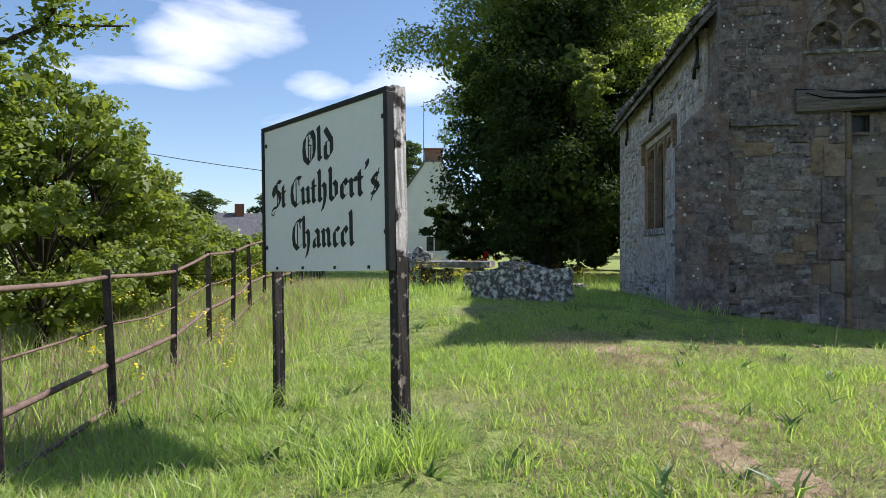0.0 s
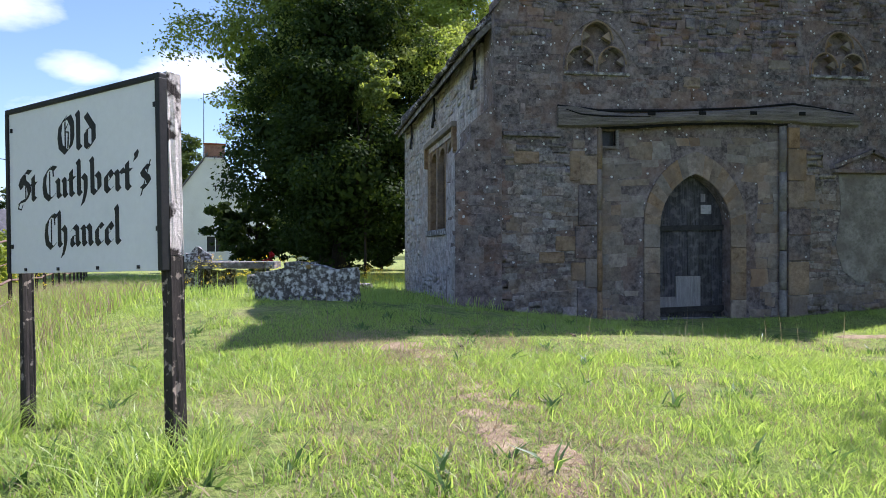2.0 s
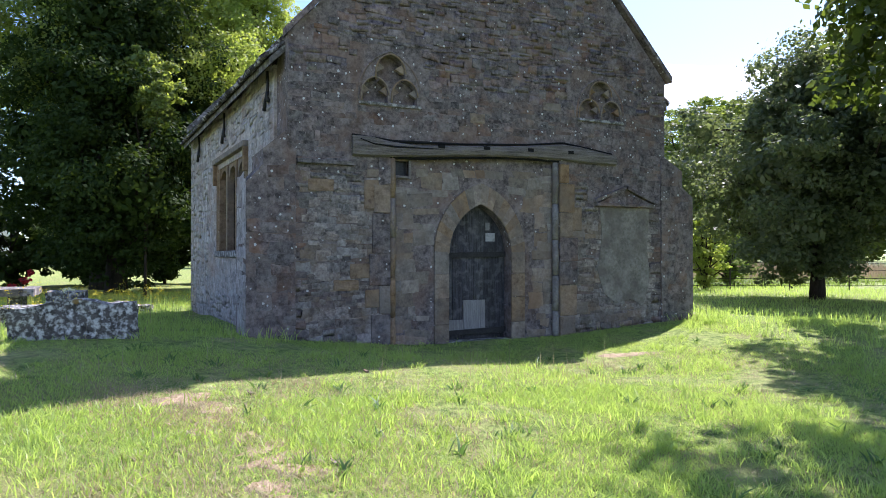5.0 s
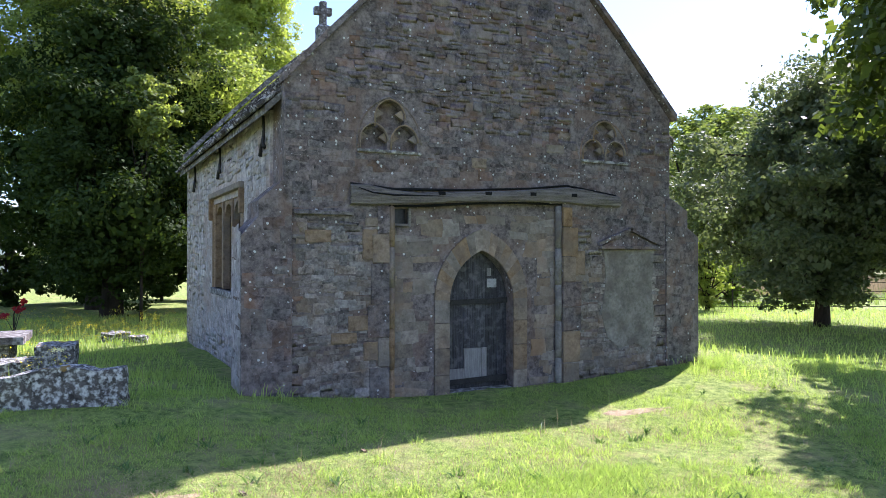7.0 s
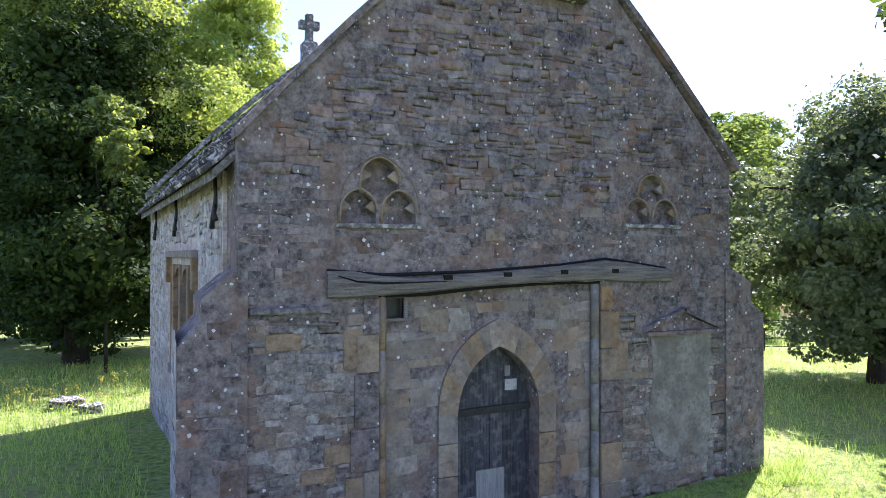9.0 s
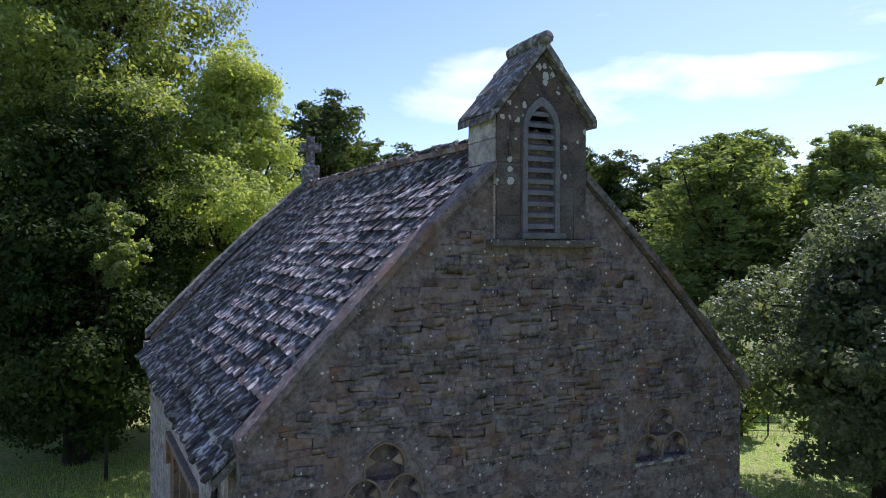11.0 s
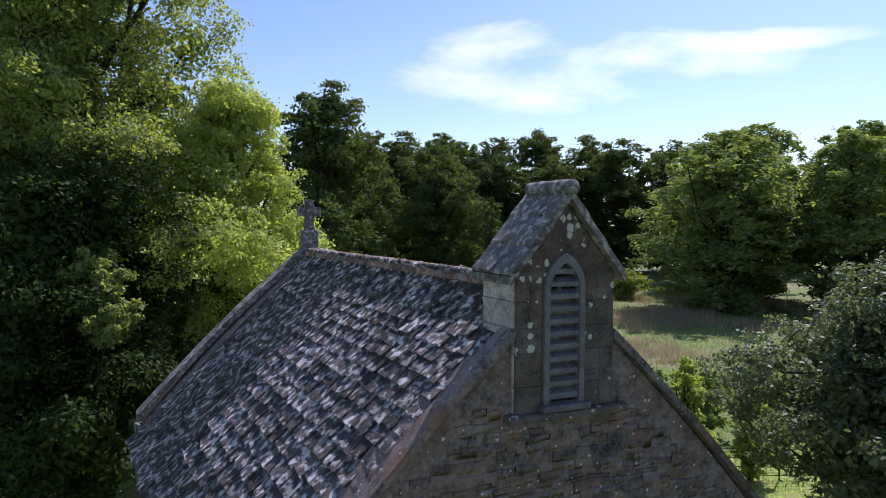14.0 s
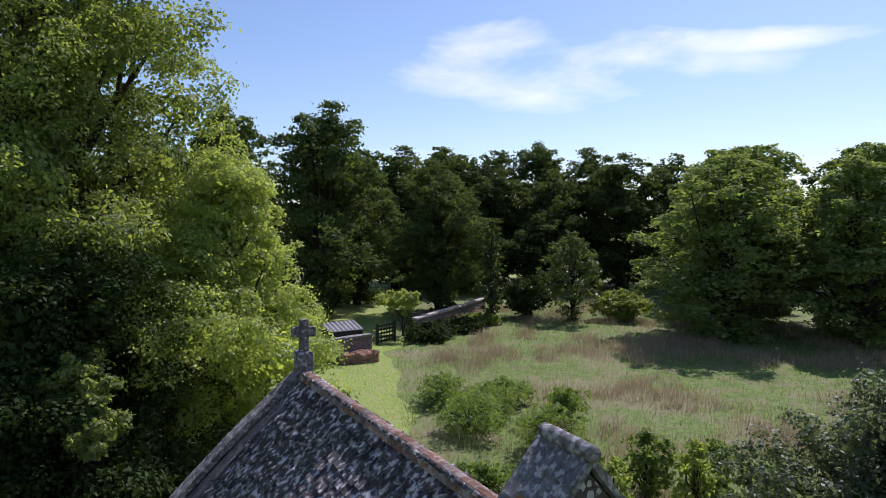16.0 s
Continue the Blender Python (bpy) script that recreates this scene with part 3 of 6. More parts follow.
def courses(u0, u1, z0, z1, keep, seed, tall=(0.045, 0.125), long=(0.07, 0.31)):
    """Rubble stones in rough courses: centre u, z, width, height."""
    rng = random.Random(seed)
    out, z = [], z0
    while z < z1:
        hgt = rng.uniform(*tall)
        u = u0 - rng.uniform(0, 0.2)
        while u < u1:
            w = rng.uniform(*long)
            a, b = max(u, u0), min(u + w, u1)
            hh = hgt * rng.uniform(0.82, 1.2)
            cu = (a + b) / 2
            cz = z + hgt / 2 + rng.uniform(-0.03, 0.03) + 0.03 * math.sin(1.7 * cu + 2.3 * z) + 0.015 * math.sin(4.9 * cu + 5 * z)
            if b - a > 0.06 and rng.random() > 0.05 and keep(cu, cz, (b - a) / 2, hh / 2):
                out.append((cu, cz, b - a - rng.uniform(0.002, 0.018), hh - 0.003))
            u += w
        z += hgt
    return out


def stones_on(owner, stones, place, mat, seed, pick, name="stone", proud=(0.002, 0.006)):
    """Stones laid on a face: place(u, z) gives the pose of the face there. Those picked are parts, the rest one mesh."""
    rng = random.Random(seed)
    shapes = [quick_mesh("stone", s, STONE_FACES, mat) for s in STONE_SHAPES]
    verts, faces, count = [], [], 0
    for u, z, w, hgt in stones:
        k = rng.randrange(10)
        m = place(u, z) @ pose(0, 0, 0, 0, rng.uniform(-5, 5), 0) @ Matrix.Diagonal((w, rng.uniform(*proud), hgt, 1))
        if count < 300 and pick(u, z):
            ob = part(name, shapes[k], owner)
            ob.matrix_local = m
            count += 1
        else:
            a = np.array(m)
            faces.append(STONE_FACES + 12 * len(verts))
            verts.append(STONE_SHAPES[k] @ a[:3, :3].T + a[:3, 3])
    if verts:
        ob = part("stonework", quick_mesh("stonework", np.concatenate(verts), np.concatenate(faces), mat), owner, "joined rubble stonework")
        tagged(ob, kind="stuff")


def on_front(u, z, w, hgt):
    if z + hgt > min(EAVES + (u - w - WEST), EAVES + (EAST - u - w)) - 0.05:
        return False
    if 3.30 < u + w and u - w < 6.26 and z - hgt < 2.85:
        return False
    if 2.75 < u + w and u - w < 7.33 and z - hgt < 3.13 and z + hgt > 2.68:
        return False
    if 6.87 < u + w and u - w < 8.06 and z - hgt < 2.5 and z + hgt > 2.12:
        return False
    if 4.52 < u + w and u - w < 5.96 and z + hgt > 6.1:
        return False
    for x0, x1, z0, z1 in TREFOILS:
        if x0 - 0.04 < u + w and u - w < x1 + 0.04 and z0 - 0.04 < z + hgt and z - hgt < z1 + 0.05:
            return False
    return True


def in_recess(u, z, w, hgt):
    if z + hgt > 2.72 or (u - w < 3.69 and z + hgt > 2.44):
        return False
    low = max(0.0, z - hgt - 1.40) / 1.02
    return low >= 1 or abs(u - 4.845) - w > 0.77 * math.sqrt(1 - low * low)


def in_bay(s):
    return s[1] < 2.45 and (2.12 < s[0] < 3.30 or 6.32 < s[0] < 8.12)


laid = courses(WEST + 0.01, EAST - 0.01, -0.1, APEX, on_front, 1)
stones_on(front_wall, [s for s in laid if not in_bay(s)], lambda u, z: pose(u, FRONT - 0.001, z), RUBBLE, 2, lambda u, z: 1.2 < z < 4.2)
stones_on(front_wall, [s for s in laid if in_bay(s)], lambda u, z: pose(u, FRONT - 0.001, z), BAY_STONE, 13, lambda u, z: 0.3 < z < 2.4)
stones_on(front_wall, courses(3.42, 6.14, -0.1, 2.75, in_recess, 3, (0.08, 0.19), (0.12, 0.42)), lambda u, z: pose(u, FRONT + 0.098, z), RECESS, 4, lambda u, z: True)


def on_side(u, z, w, hgt):
    return not (WIN[0] - 0.15 < u + w and u - w < WIN[1] + 0.15 and WIN[2] - 0.1 < z + hgt and z - hgt < WIN[3] + 0.3)


stones_on(side_wall, courses(FRONT + 0.75, REAR - 0.05, -0.2, 4.0, on_side, 5, (0.07, 0.15), (0.12, 0.36)), lambda u, z: pose(WEST - SKEW * (u - FRONT) - 0.001, u, z, 0, 0, -90 + 3.27), PALE_WALL, 6, lambda u, z: 0.6 < z < 3.4 and u < 15)

# upright dressed stones at the recess edges and the golden corner stones
rng = random.Random(12)
for x, zs in ((3.36, (0.0, 2.70)), (6.20, (0.0, 2.78))):
    z = zs[0]
    while z < zs[1] - 0.05:
        hh = min(rng.uniform(0.35, 0.7), zs[1] - z)
        side = -1 if x < 5 else 1
        w = rng.uniform(0.16, 0.34)
        a, b = sorted((x, x + side * w))
        part("jamb_stone", bm_mesh("jamb_stone", box_bm(a, b, FRONT - 0.028, FRONT + 0.02, z + 0.008, z + hh - 0.008, 0.008, 0.003, seed=int(z * 90)), HAMSTONE if rng.random() < 0.45 else RUBBLE), front_wall)
        z += hh

# rounded shafts at the recess edges and the limewashed niche panel
for x, top, mat in ((3.405, 2.72, HAMSTONE), (6.155, 2.80, PLASTER)):
    z = -0.1
    for k in range(5):
        up = top if k == 4 else z + 0.56
        part("shaft", mesh_of("shaft", *tube([(x, FRONT + 0.05, z + 0.004), (x, FRONT + 0.045, (z + up) / 2), (x, FRONT + 0.05, up - 0.004)], [0.052, 0.056, 0.052], 10), mat, True), front_wall)
        z = up
panel = [(6.98, 2.12), (7.02, 1.62), (6.93, 1.1), (7.05, 0.72), (7.3, 0.55), (7.62, 0.62), (7.86, 0.48), (8.0, 0.9), (7.95, 1.5), (8.0, 2.12)]
part("niche_panel", solid("niche_panel", *prism(panel, FRONT - 0.014, FRONT + 0.02), PLASTER), front_wall, "pale flaking limewash in the blocked niche")
for x0, x1, z0, z1 in ((2.98, 3.20, 1.98, 2.38), (2.78, 3.14, 1.02, 1.22), (3.0, 3.30, 0.62, 0.86), (2.55, 2.9, 0.86, 1.0), (2.2, 2.55, 2.2, 2.36), (6.36, 6.62, 1.72, 2.1), (6.40, 6.74, 0.4, 0.6), (3.02, 3.33, 2.42, 2.54), (4.62, 4.86, 3.3, 3.44), (5.9, 6.22, 3.6, 3.72)):
    part("block", bm_mesh("block", box_bm(x0, x1, FRONT - 0.018, FRONT + 0.02, z0, z1, 0.012, 0.007, 2, int(x0 * 90 + z0 * 7)), HAMSTONE), front_wall, "golden dressed block")

# string moulding and blocked pediment
part("string_course", bm_mesh("string_course", box_bm(2.05, 2.84, FRONT - 0.07, FRONT + 0.02, 2.56, 2.62, 0.012, 0.004), RUBBLE), chapel)
ped = part("pediment", bm_mesh("pediment", box_bm(6.87, 8.06, FRONT - 0.10, FRONT + 0.02, 2.13, 2.185, 0.01, 0.003), RUBBLE), chapel, "worn stone pediment over a blocked niche")
for x0, x1, z0, z1 in ((6.85, 7.50, 2.19, 2.48), (8.08, 7.46, 2.19, 2.48)):
    part("raking_moulding", solid("raking_moulding", *prism([(x0, z0), (x0, z0 + 0.05), (x1, z1), (x1, z1 - 0.05)], FRONT - 0.09, FRONT + 0.02), RUBBLE), ped)
part("tympanum", solid("tympanum", *prism([(6.95, 2.185), (7.98, 2.185), (7.47, 2.43)], FRONT - 0.03, FRONT + 0.02), RUBBLE), ped)

# moulded rims round the carved openings
for x0, x1, z0, z1 in TREFOILS:
    w = x1 - x0
    for a, b, c, d in ((x0 + 0.03 * w, x0 + 0.46 * w, z0, z0 + 0.50 * (z1 - z0)), (x0 + 0.54 * w, x0 + 0.97 * w, z0, z0 + 0.50 * (z1 - z0)), (x0 + 0.27 * w, x0 + 0.75 * w, z0 + 0.46 * (z1 - z0), z1)):
        path = [(x, FRONT - 0.004, z) for x, z in arch(a - 0.012, b + 0.012, c, c + 0.35 * (d - c), d + 0.015, 6)[1:]]
        for cx, sgn in ((a, 1), (b, -1)):
            h0 = c + 0.30 * (d - c)
            part("cusp", solid("cusp", *prism([(cx, h0), (cx + sgn * 0.30 * (b - a), h0 + 0.20 * (d - c)), (cx, h0 + 0.46 * (d - c))], FRONT + 0.03, FRONT + 0.10), HAMSTONE), front_wall)
        part("rim", mesh_of("rim", *tube(path, [0.013] * len(path), 6), HAMSTONE, True), front_wall)
    path = [(x, FRONT - 0.002, z) for x, z in arch(x0 - 0.03, x1 + 0.03, z0, z0 + 0.10, z1 + 0.05, 9)[1:]]
    part("rim", mesh_of("rim", *tube(path, [0.016] * len(path), 6), RUBBLE, True), front_wall)
    part("rim_sill", bm_mesh("rim_sill", box_bm(x0 - 0.03, x1 + 0.03, FRONT - 0.035, FRONT + 0.01, z0 - 0.05, z0 - 0.005, 0.01, 0.003), COPING), front_wall)

# long oak beam over the recess
beam_pts = [(2.80, 2.70, 2.985), (3.05, 2.70, 2.985), (3.35, 2.715, 2.935), (3.8, 2.735, 2.90), (4.4, 2.785, 2.94), (5.2, 2.82, 2.985), (5.8, 2.835, 3.035), (6.25, 2.835, 3.085), (6.6, 2.81, 3.06), (7.27, 2.80, 2.965)]
bm = bmesh.new()
rows = []
for x, lo, hi in beam_pts:
    rows.append([bm.verts.new((x, y, z)) for y, z in ((FRONT - 0.075, lo + 0.02), (FRONT - 0.09, (lo + hi) / 2), (FRONT - 0.075, hi - 0.02), (FRONT - 0.03, hi), (FRONT + 0.03, hi), (FRONT + 0.03, lo), (FRONT - 0.03, lo))])
for a, b in zip(rows, rows[1:]):
    for i in range(7):
        bm.faces.new((a[i], a[(i + 1) % 7], b[(i + 1) % 7], b[i]))
bm.faces.new(rows[0][::-1])
bm.faces.new(rows[-1])
bmesh.ops.recalc_face_normals(bm, faces=bm.faces[:])
beam = part("beam", bm_mesh("beam", bm, OLD_OAK), chapel, "silvery weathered oak lintel beam with slots")
# slots and the split are near-black solids for the shade inside them
for x, z in ((4.12, 2.90), (4.86, 2.925), (5.62, 2.945), (6.36, 2.955)):
    part("slot", bm_mesh("slot", box_bm(x - 0.05, x + 0.05, FRONT - 0.094, FRONT - 0.06, z - 0.025, z + 0.025), VOID), beam, "dark slot")
crack = [(2.9, FRONT - 0.092, 2.93), (3.1, FRONT - 0.088, 2.87), (3.4, FRONT - 0.09, 2.85), (4.1, FRONT - 0.093, 2.86)]
part("crack", mesh_of("crack", *tube(crack, [0.006, 0.01, 0.012, 0.004], 5), VOID), beam, "dark split")
# near-black tubes paint the shade above and below the beam
part("shadow_gap", mesh_of("shadow_gap", *tube([(2.8, FRONT - 0.03, 2.985), (3.4, FRONT - 0.03, 2.93), (4.5, FRONT - 0.03, 2.965), (5.6, FRONT - 0.03, 3.035), (6.25, FRONT - 0.03, 3.105), (7.2, FRONT - 0.03, 2.99)], [0.018, 0.024, 0.016, 0.014, 0.016, 0.01], 5), VOID), beam, "near-black strip for shade along the beam edge")
part("drip_gap", mesh_of("drip_gap", *tube([(3.36, FRONT + 0.02, 2.71), (3.9, FRONT + 0.0, 2.72), (4.6, FRONT + 0.0, 2.78), (5.4, FRONT + 0.0, 2.815), (6.2, FRONT + 0.02, 2.82)], [0.02] * 5, 5), VOID), beam, "near-black strip for shade along the beam edge")

# vent in the recess
vent = part("vent", bm_mesh("vent", box_bm(3.40, 3.69, FRONT + 0.17, FRONT + 0.19, 2.44, 2.70), DARK_GLASS), chapel, "small square dark vent")
for x0, x1, z0, z1 in ((3.375, 3.42, 2.43, 2.70), (3.67, 3.71, 2.43, 2.70), (3.42, 3.67, 2.43, 2.47)):
    part("frame", bm_mesh("frame", box_bm(x0, x1, FRONT + 0.06, FRONT + 0.14, z0, z1, 0.008), OLD_OAK), vent)

# doorway arch stones
outer, inner = arch(4.08, 5.61, -0.1, 1.40, 2.42, 9), arch(4.315, 5.375, -0.1, 1.36, 2.105, 9)
for i in range(1, len(outer) - 1):
    a, b, c, d = outer[i], outer[i + 1], inner[i + 1], inner[i]
    if i in (1, ):
        continue
    verts, faces = prism([a, b, c, d], FRONT + 0.07, FRONT + 0.2)
    part("arch_stone", solid("arch_stone", verts, faces, HAMSTONE if i % 3 else RECESS), chapel)
for x0, x1 in ((4.08, 4.315), (5.375, 5.61)):
    z = -0.1
    for hh in (0.42, 0.38, 0.36, 0.34):
        part("arch_stone", bm_mesh("arch_stone", box_bm(x0, x1, FRONT + 0.07, FRONT + 0.2, z + 0.004, z + hh - 0.004, 0.008, 0.002, seed=int(z * 50)), HAMSTONE if x0 > 5 and z > 0.2 else RECESS), chapel)
        z += hh

# door of vertical planks
door = part("door", bm_mesh("door", box_bm(4.3, 5.39, FRONT + 0.33, FRONT + 0.40, -0.05, 2.12), DOOR_WOOD), chapel, "old arched plank door, dark weathered oak")
door_mid, door_half = 4.845, 0.525


def door_top(x):
    r = (door_half ** 2 + 0.74 ** 2) / (2 * door_half)
    d = abs(x - door_mid) + r - door_half
    return 1.36 + math.sqrt(max(0.0, r * r - d * d))


edges = [4.325, 4.47, 4.64, 4.83, 5.0, 5.20, 5.365]
for x0, x1 in zip(edges, edges[1:]):
    top = [(x0 + (x1 - x0) * i / 4, door_top(x0 + (x1 - x0) * i / 4) - 0.004) for i in range(5)]
    lo = 0.66 if x0 in (4.64, 4.83) else 0.13
    part("plank", solid("plank", *prism([(x1 - 0.004, lo), (x0 + 0.004, lo)] + top, FRONT + 0.285, FRONT + 0.335), DOOR_WOOD), door)
for x0, x1, z0, z1 in ((4.645, 4.93, 0.16, 0.655), (4.934, 5.02, 0.16, 0.655), (4.335, 4.64, 0.16, 0.36)):
    part("patch_board", bm_mesh("patch_board", box_bm(x0, x1, FRONT + 0.27, FRONT + 0.32, z0, z1, 0.004), DOOR_PALE), door, "pale grey patch board")
for z, tilt in ((1.33, 0.02), (0.16, 0.03)):
    part("rail", solid("rail", *prism([(4.325, z - 0.035), (5.365, z - 0.035 + tilt), (5.365, z + 0.045 + tilt), (4.325, z + 0.045)], FRONT + 0.25, FRONT + 0.31), IRON), door, "dark cross rail")
part("notice", bm_mesh("notice", box_bm(5.03, 5.19, FRONT + 0.276, FRONT + 0.284, 1.55, 1.68), PAPER), door, "faded paper notice")
part("bare_patch", bm_mesh("bare_patch", box_bm(5.03, 5.10, FRONT + 0.279, FRONT + 0.2845, 1.72, 1.84), DOOR_PALE), door, "bare pale wood")
part("threshold", bm_mesh("threshold", box_bm(4.30, 5.39, FRONT + 0.1, FRONT + 0.42, -0.1, 0.06, 0.015, 0.004), COPING), chapel)

# window in the side wall
wy0, wy1, wz0, wz1 = WIN
window = part("window", skew(bm_mesh("window", box_bm(WEST + 0.13, WEST + 0.16, wy0, wy1, wz0, wz1), DARK_GLASS)), chapel, "three-light stone mullioned window with dark leaded glass")
for i in range(4):
    y = wy0 + (wy1 - wy0) * i / 3
    y = min(max(y, wy0 + 0.06), wy1 - 0.06)
    part("mullion", skew(bm_mesh("mullion", box_bm(WEST + 0.0, WEST + 0.13, y - 0.06, y + 0.06, wz0, wz1, 0.015), HAMSTONE)), window, "reddish stone mullion")
for i in range(3):
    a, b = wy0 + (wy1 - wy0) * i / 3 + 0.06, wy0 + (wy1 - wy0) * (i + 1) / 3 - 0.06
    head = [(wy, wz) for wy, wz in arch(a, b, wz1 - 0.42, wz1 - 0.36, wz1 - 0.06, 6)[2:]]
    ring = [(a, wz1 + 0.0)] + [(b, wz1 + 0.0)] + head[::-1]
    n = len(ring)
    verts = [(WEST + 0.03, y, z) for y, z in ring] + [(WEST + 0.128, y, z) for y, z in ring]
    faces = [list(range(n)), list(range(2 * n - 1, n - 1, -1))] + [(k, k + n, (k + 1) % n + n, (k + 1) % n) for k in range(n)]
    part("tracery", skew(solid("tracery", verts, faces, HAMSTONE)), window)
part("hood_mould", skew(bm_mesh("hood_mould", box_bm(WEST - 0.09, WEST + 0.02, wy0 - 0.18, wy1 + 0.18, wz1 + 0.10, wz1 + 0.20, 0.02), HAMSTONE)), window)
for y in (wy0 - 0.18, wy1 + 0.08):
    part("label_stop", skew(bm_mesh("label_stop", box_bm(WEST - 0.08, WEST + 0.02, y, y + 0.10, wz1 - 0.3, wz1 + 0.10, 0.02), HAMSTONE)), window)
for y in (wy0 - 0.14, wy1):
    part("jamb", skew(bm_mesh("jamb", box_bm(WEST - 0.012, WEST + 0.18, y, y + 0.14, wz0 - 0.02, wz1 + 0.1, 0.01), HAMSTONE)), window)
part("sill", skew(bm_mesh("sill", box_bm(WEST - 0.06, WEST + 0.2, wy0 - 0.1, wy1 + 0.1, wz0 - 0.12, wz0, 0.02), COPING)), window)

# buttresses at the front corners
def buttress(side, stages, y0, y1, mat):
    """Stepped corner buttress with sloping offsets; stages: reach, top, slope top."""
    x = WEST if side < 0 else EAST
    out = [(x - side * 0.1, -0.5), (x + side * stages[0][0], -0.5)]
    for i, (reach, top, slope) in enumerate(stages):
        out.append((x + side * reach, top))
        nxt = stages[i + 1][0] if i + 1 < len(stages) else 0.0
        out.append((x + side * nxt, slope))
    out.append((x - side * 0.1, stages[-1][2]))
    return part("buttress", solid("buttress", *prism(out, y0, y1), MORTAR), chapel, "stepped rubble corner buttress")


for side, stages in ((-1, ((0.53, 2.28, 2.52), (0.32, 2.72, 3.0))), (1, ((0.60, 2.34, 2.50), (0.36, 2.78, 2.98)))):
    b = buttress(side, stages, FRONT - 0.035, FRONT + 0.85, MORTAR)
    x = WEST if side < 0 else EAST

    def face(u, z, w, hgt):
        d = (u - x) * side
        if d < 0:
            return z + hgt < 2.6
        return d + w < (0.53 if z + hgt < 2.28 else 0.30 if z + hgt < 2.7 else 0.0)

    lo, hi = sorted((x - side * 0.10, x + side * 0.57))
    stones_on(b, courses(lo, hi, -0.1, 2.8, face, 20 + side, (0.10, 0.22), (0.16, 0.36)), lambda u, z: pose(u, FRONT - 0.036, z), RUBBLE, 8, lambda u, z: True)
    if side < 0:
        # stones on this face are paler than those in front
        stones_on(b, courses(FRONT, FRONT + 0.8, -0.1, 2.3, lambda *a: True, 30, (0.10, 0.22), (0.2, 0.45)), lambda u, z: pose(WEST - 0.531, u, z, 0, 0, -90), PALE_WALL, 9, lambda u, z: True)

# roof
roof = part("roof", None, chapel, "lichened stone-tiled roof")
deck = [(WEST - 0.20, 3.96), (MID, 7.42), (EAST + 0.20, 3.96), (EAST + 0.20, 3.86), (MID, 7.30), (WEST - 0.20, 3.86)]
part("deck", skew(solid("deck", *prism(deck, FRONT + 0.15, REAR - 0.3), COPING)), roof, "bedding under the roof tiles")
PITCH = math.atan2(7.42 - 3.96, MID - WEST + 0.20)
RAFTER = math.hypot(7.42 - 3.96, MID - WEST + 0.20)
tile_rng = random.Random(77)
tile_shapes = []
for s in range(10):
    bm = box_bm(-0.5, 0.5, -0.5, 0.5, -0.5, 0.5)
    r = random.Random(s)
    for v in bm.verts:
        v.co += Vector((r.uniform(-0.05, 0.05), r.uniform(-0.06, 0.06), 0.0))
        if v.co.z > 0 and v.co.x < 0:
            v.co.z += r.uniform(-0.2, 0.25)
    tile_shapes.append(bm_mesh("tile", bm, TILE))
tile_np = []
for t in tile_shapes:
    co = np.zeros(len(t.vertices) * 3)
    t.vertices.foreach_get("co", co)
    tile_np.append((co.reshape(-1, 3), np.array([list(p.vertices) for p in t.polygons])))
for side in (-1, 1):
    verts, faces, singles = [], [], 0
    s, row = -0.05, 0
    while s < RAFTER - 0.1:
        gap = 0.285 - 0.115 * s / RAFTER
        y = FRONT + 0.18 - tile_rng.uniform(0, 0.2)
        while y < REAR - 0.32:
            w = tile_rng.uniform(0.15, 0.36) if row > 1 else tile_rng.uniform(0.2, 0.42)
            ya, yb = max(y, FRONT + 0.165), min(y + w, REAR - 0.31)
            y += w
            if yb - ya < 0.07:
                continue
            yc, sc = (ya + yb) / 2, s + gap * 0.62 + tile_rng.uniform(-0.018, 0.018)
            x = (WEST - 0.20 + sc * math.cos(PITCH)) if side < 0 else (EAST + 0.20 - sc * math.cos(PITCH))
            z = 3.96 + sc * math.sin(PITCH) + 0.045 + 0.08 * math.sin(math.pi * sc / RAFTER)
            x -= SKEW * (yc - FRONT)
            turn = math.degrees(PITCH) - 7.0 + tile_rng.uniform(-2.6, 2.6)
            m = pose(x, yc, z, tile_rng.uniform(-1.2, 1.2), -turn if side < 0 else turn, tile_rng.uniform(-1.5, 1.5)) @ Matrix.Diagonal((gap * 1.5 * (1 if side < 0 else -1), yb - ya - 0.006, tile_rng.uniform(0.036, 0.068), 1))
            k = tile_rng.randrange(10)
            if side < 0 and singles < 300 and yc < 14 and 0.6 < s:
                ob = part("tile", tile_shapes[k], roof)
                ob.matrix_local = m
                singles += 1
            else:
                a = np.array(m)
                faces.append(tile_np[k][1] + 8 * len(verts))
                verts.append(tile_np[k][0] @ a[:3, :3].T + a[:3, 3])
        s += gap
        row += 1
    tagged(part("tiling", quick_mesh("tiling", np.concatenate(verts), np.concatenate(faces), TILE), roof, "joined courses of stone tiles"), kind="stuff")
y = FRONT + 0.75
while y < REAR - 0.4:
    ring = [(0.15 * math.cos(t) + 0.0, 0.15 * math.sin(t) - 0.02) for t in [math.pi * i / 8 for i in range(9)]]
    verts, faces = prism([(MID + x, 7.42 + z) for x, z in ring], y, min(y + 0.445, REAR - 0.3))
    part("ridge_tile", skew(solid("ridge_tile", verts, faces, RIDGE)), roof, "red-brown clay ridge tile")
    y += 0.45

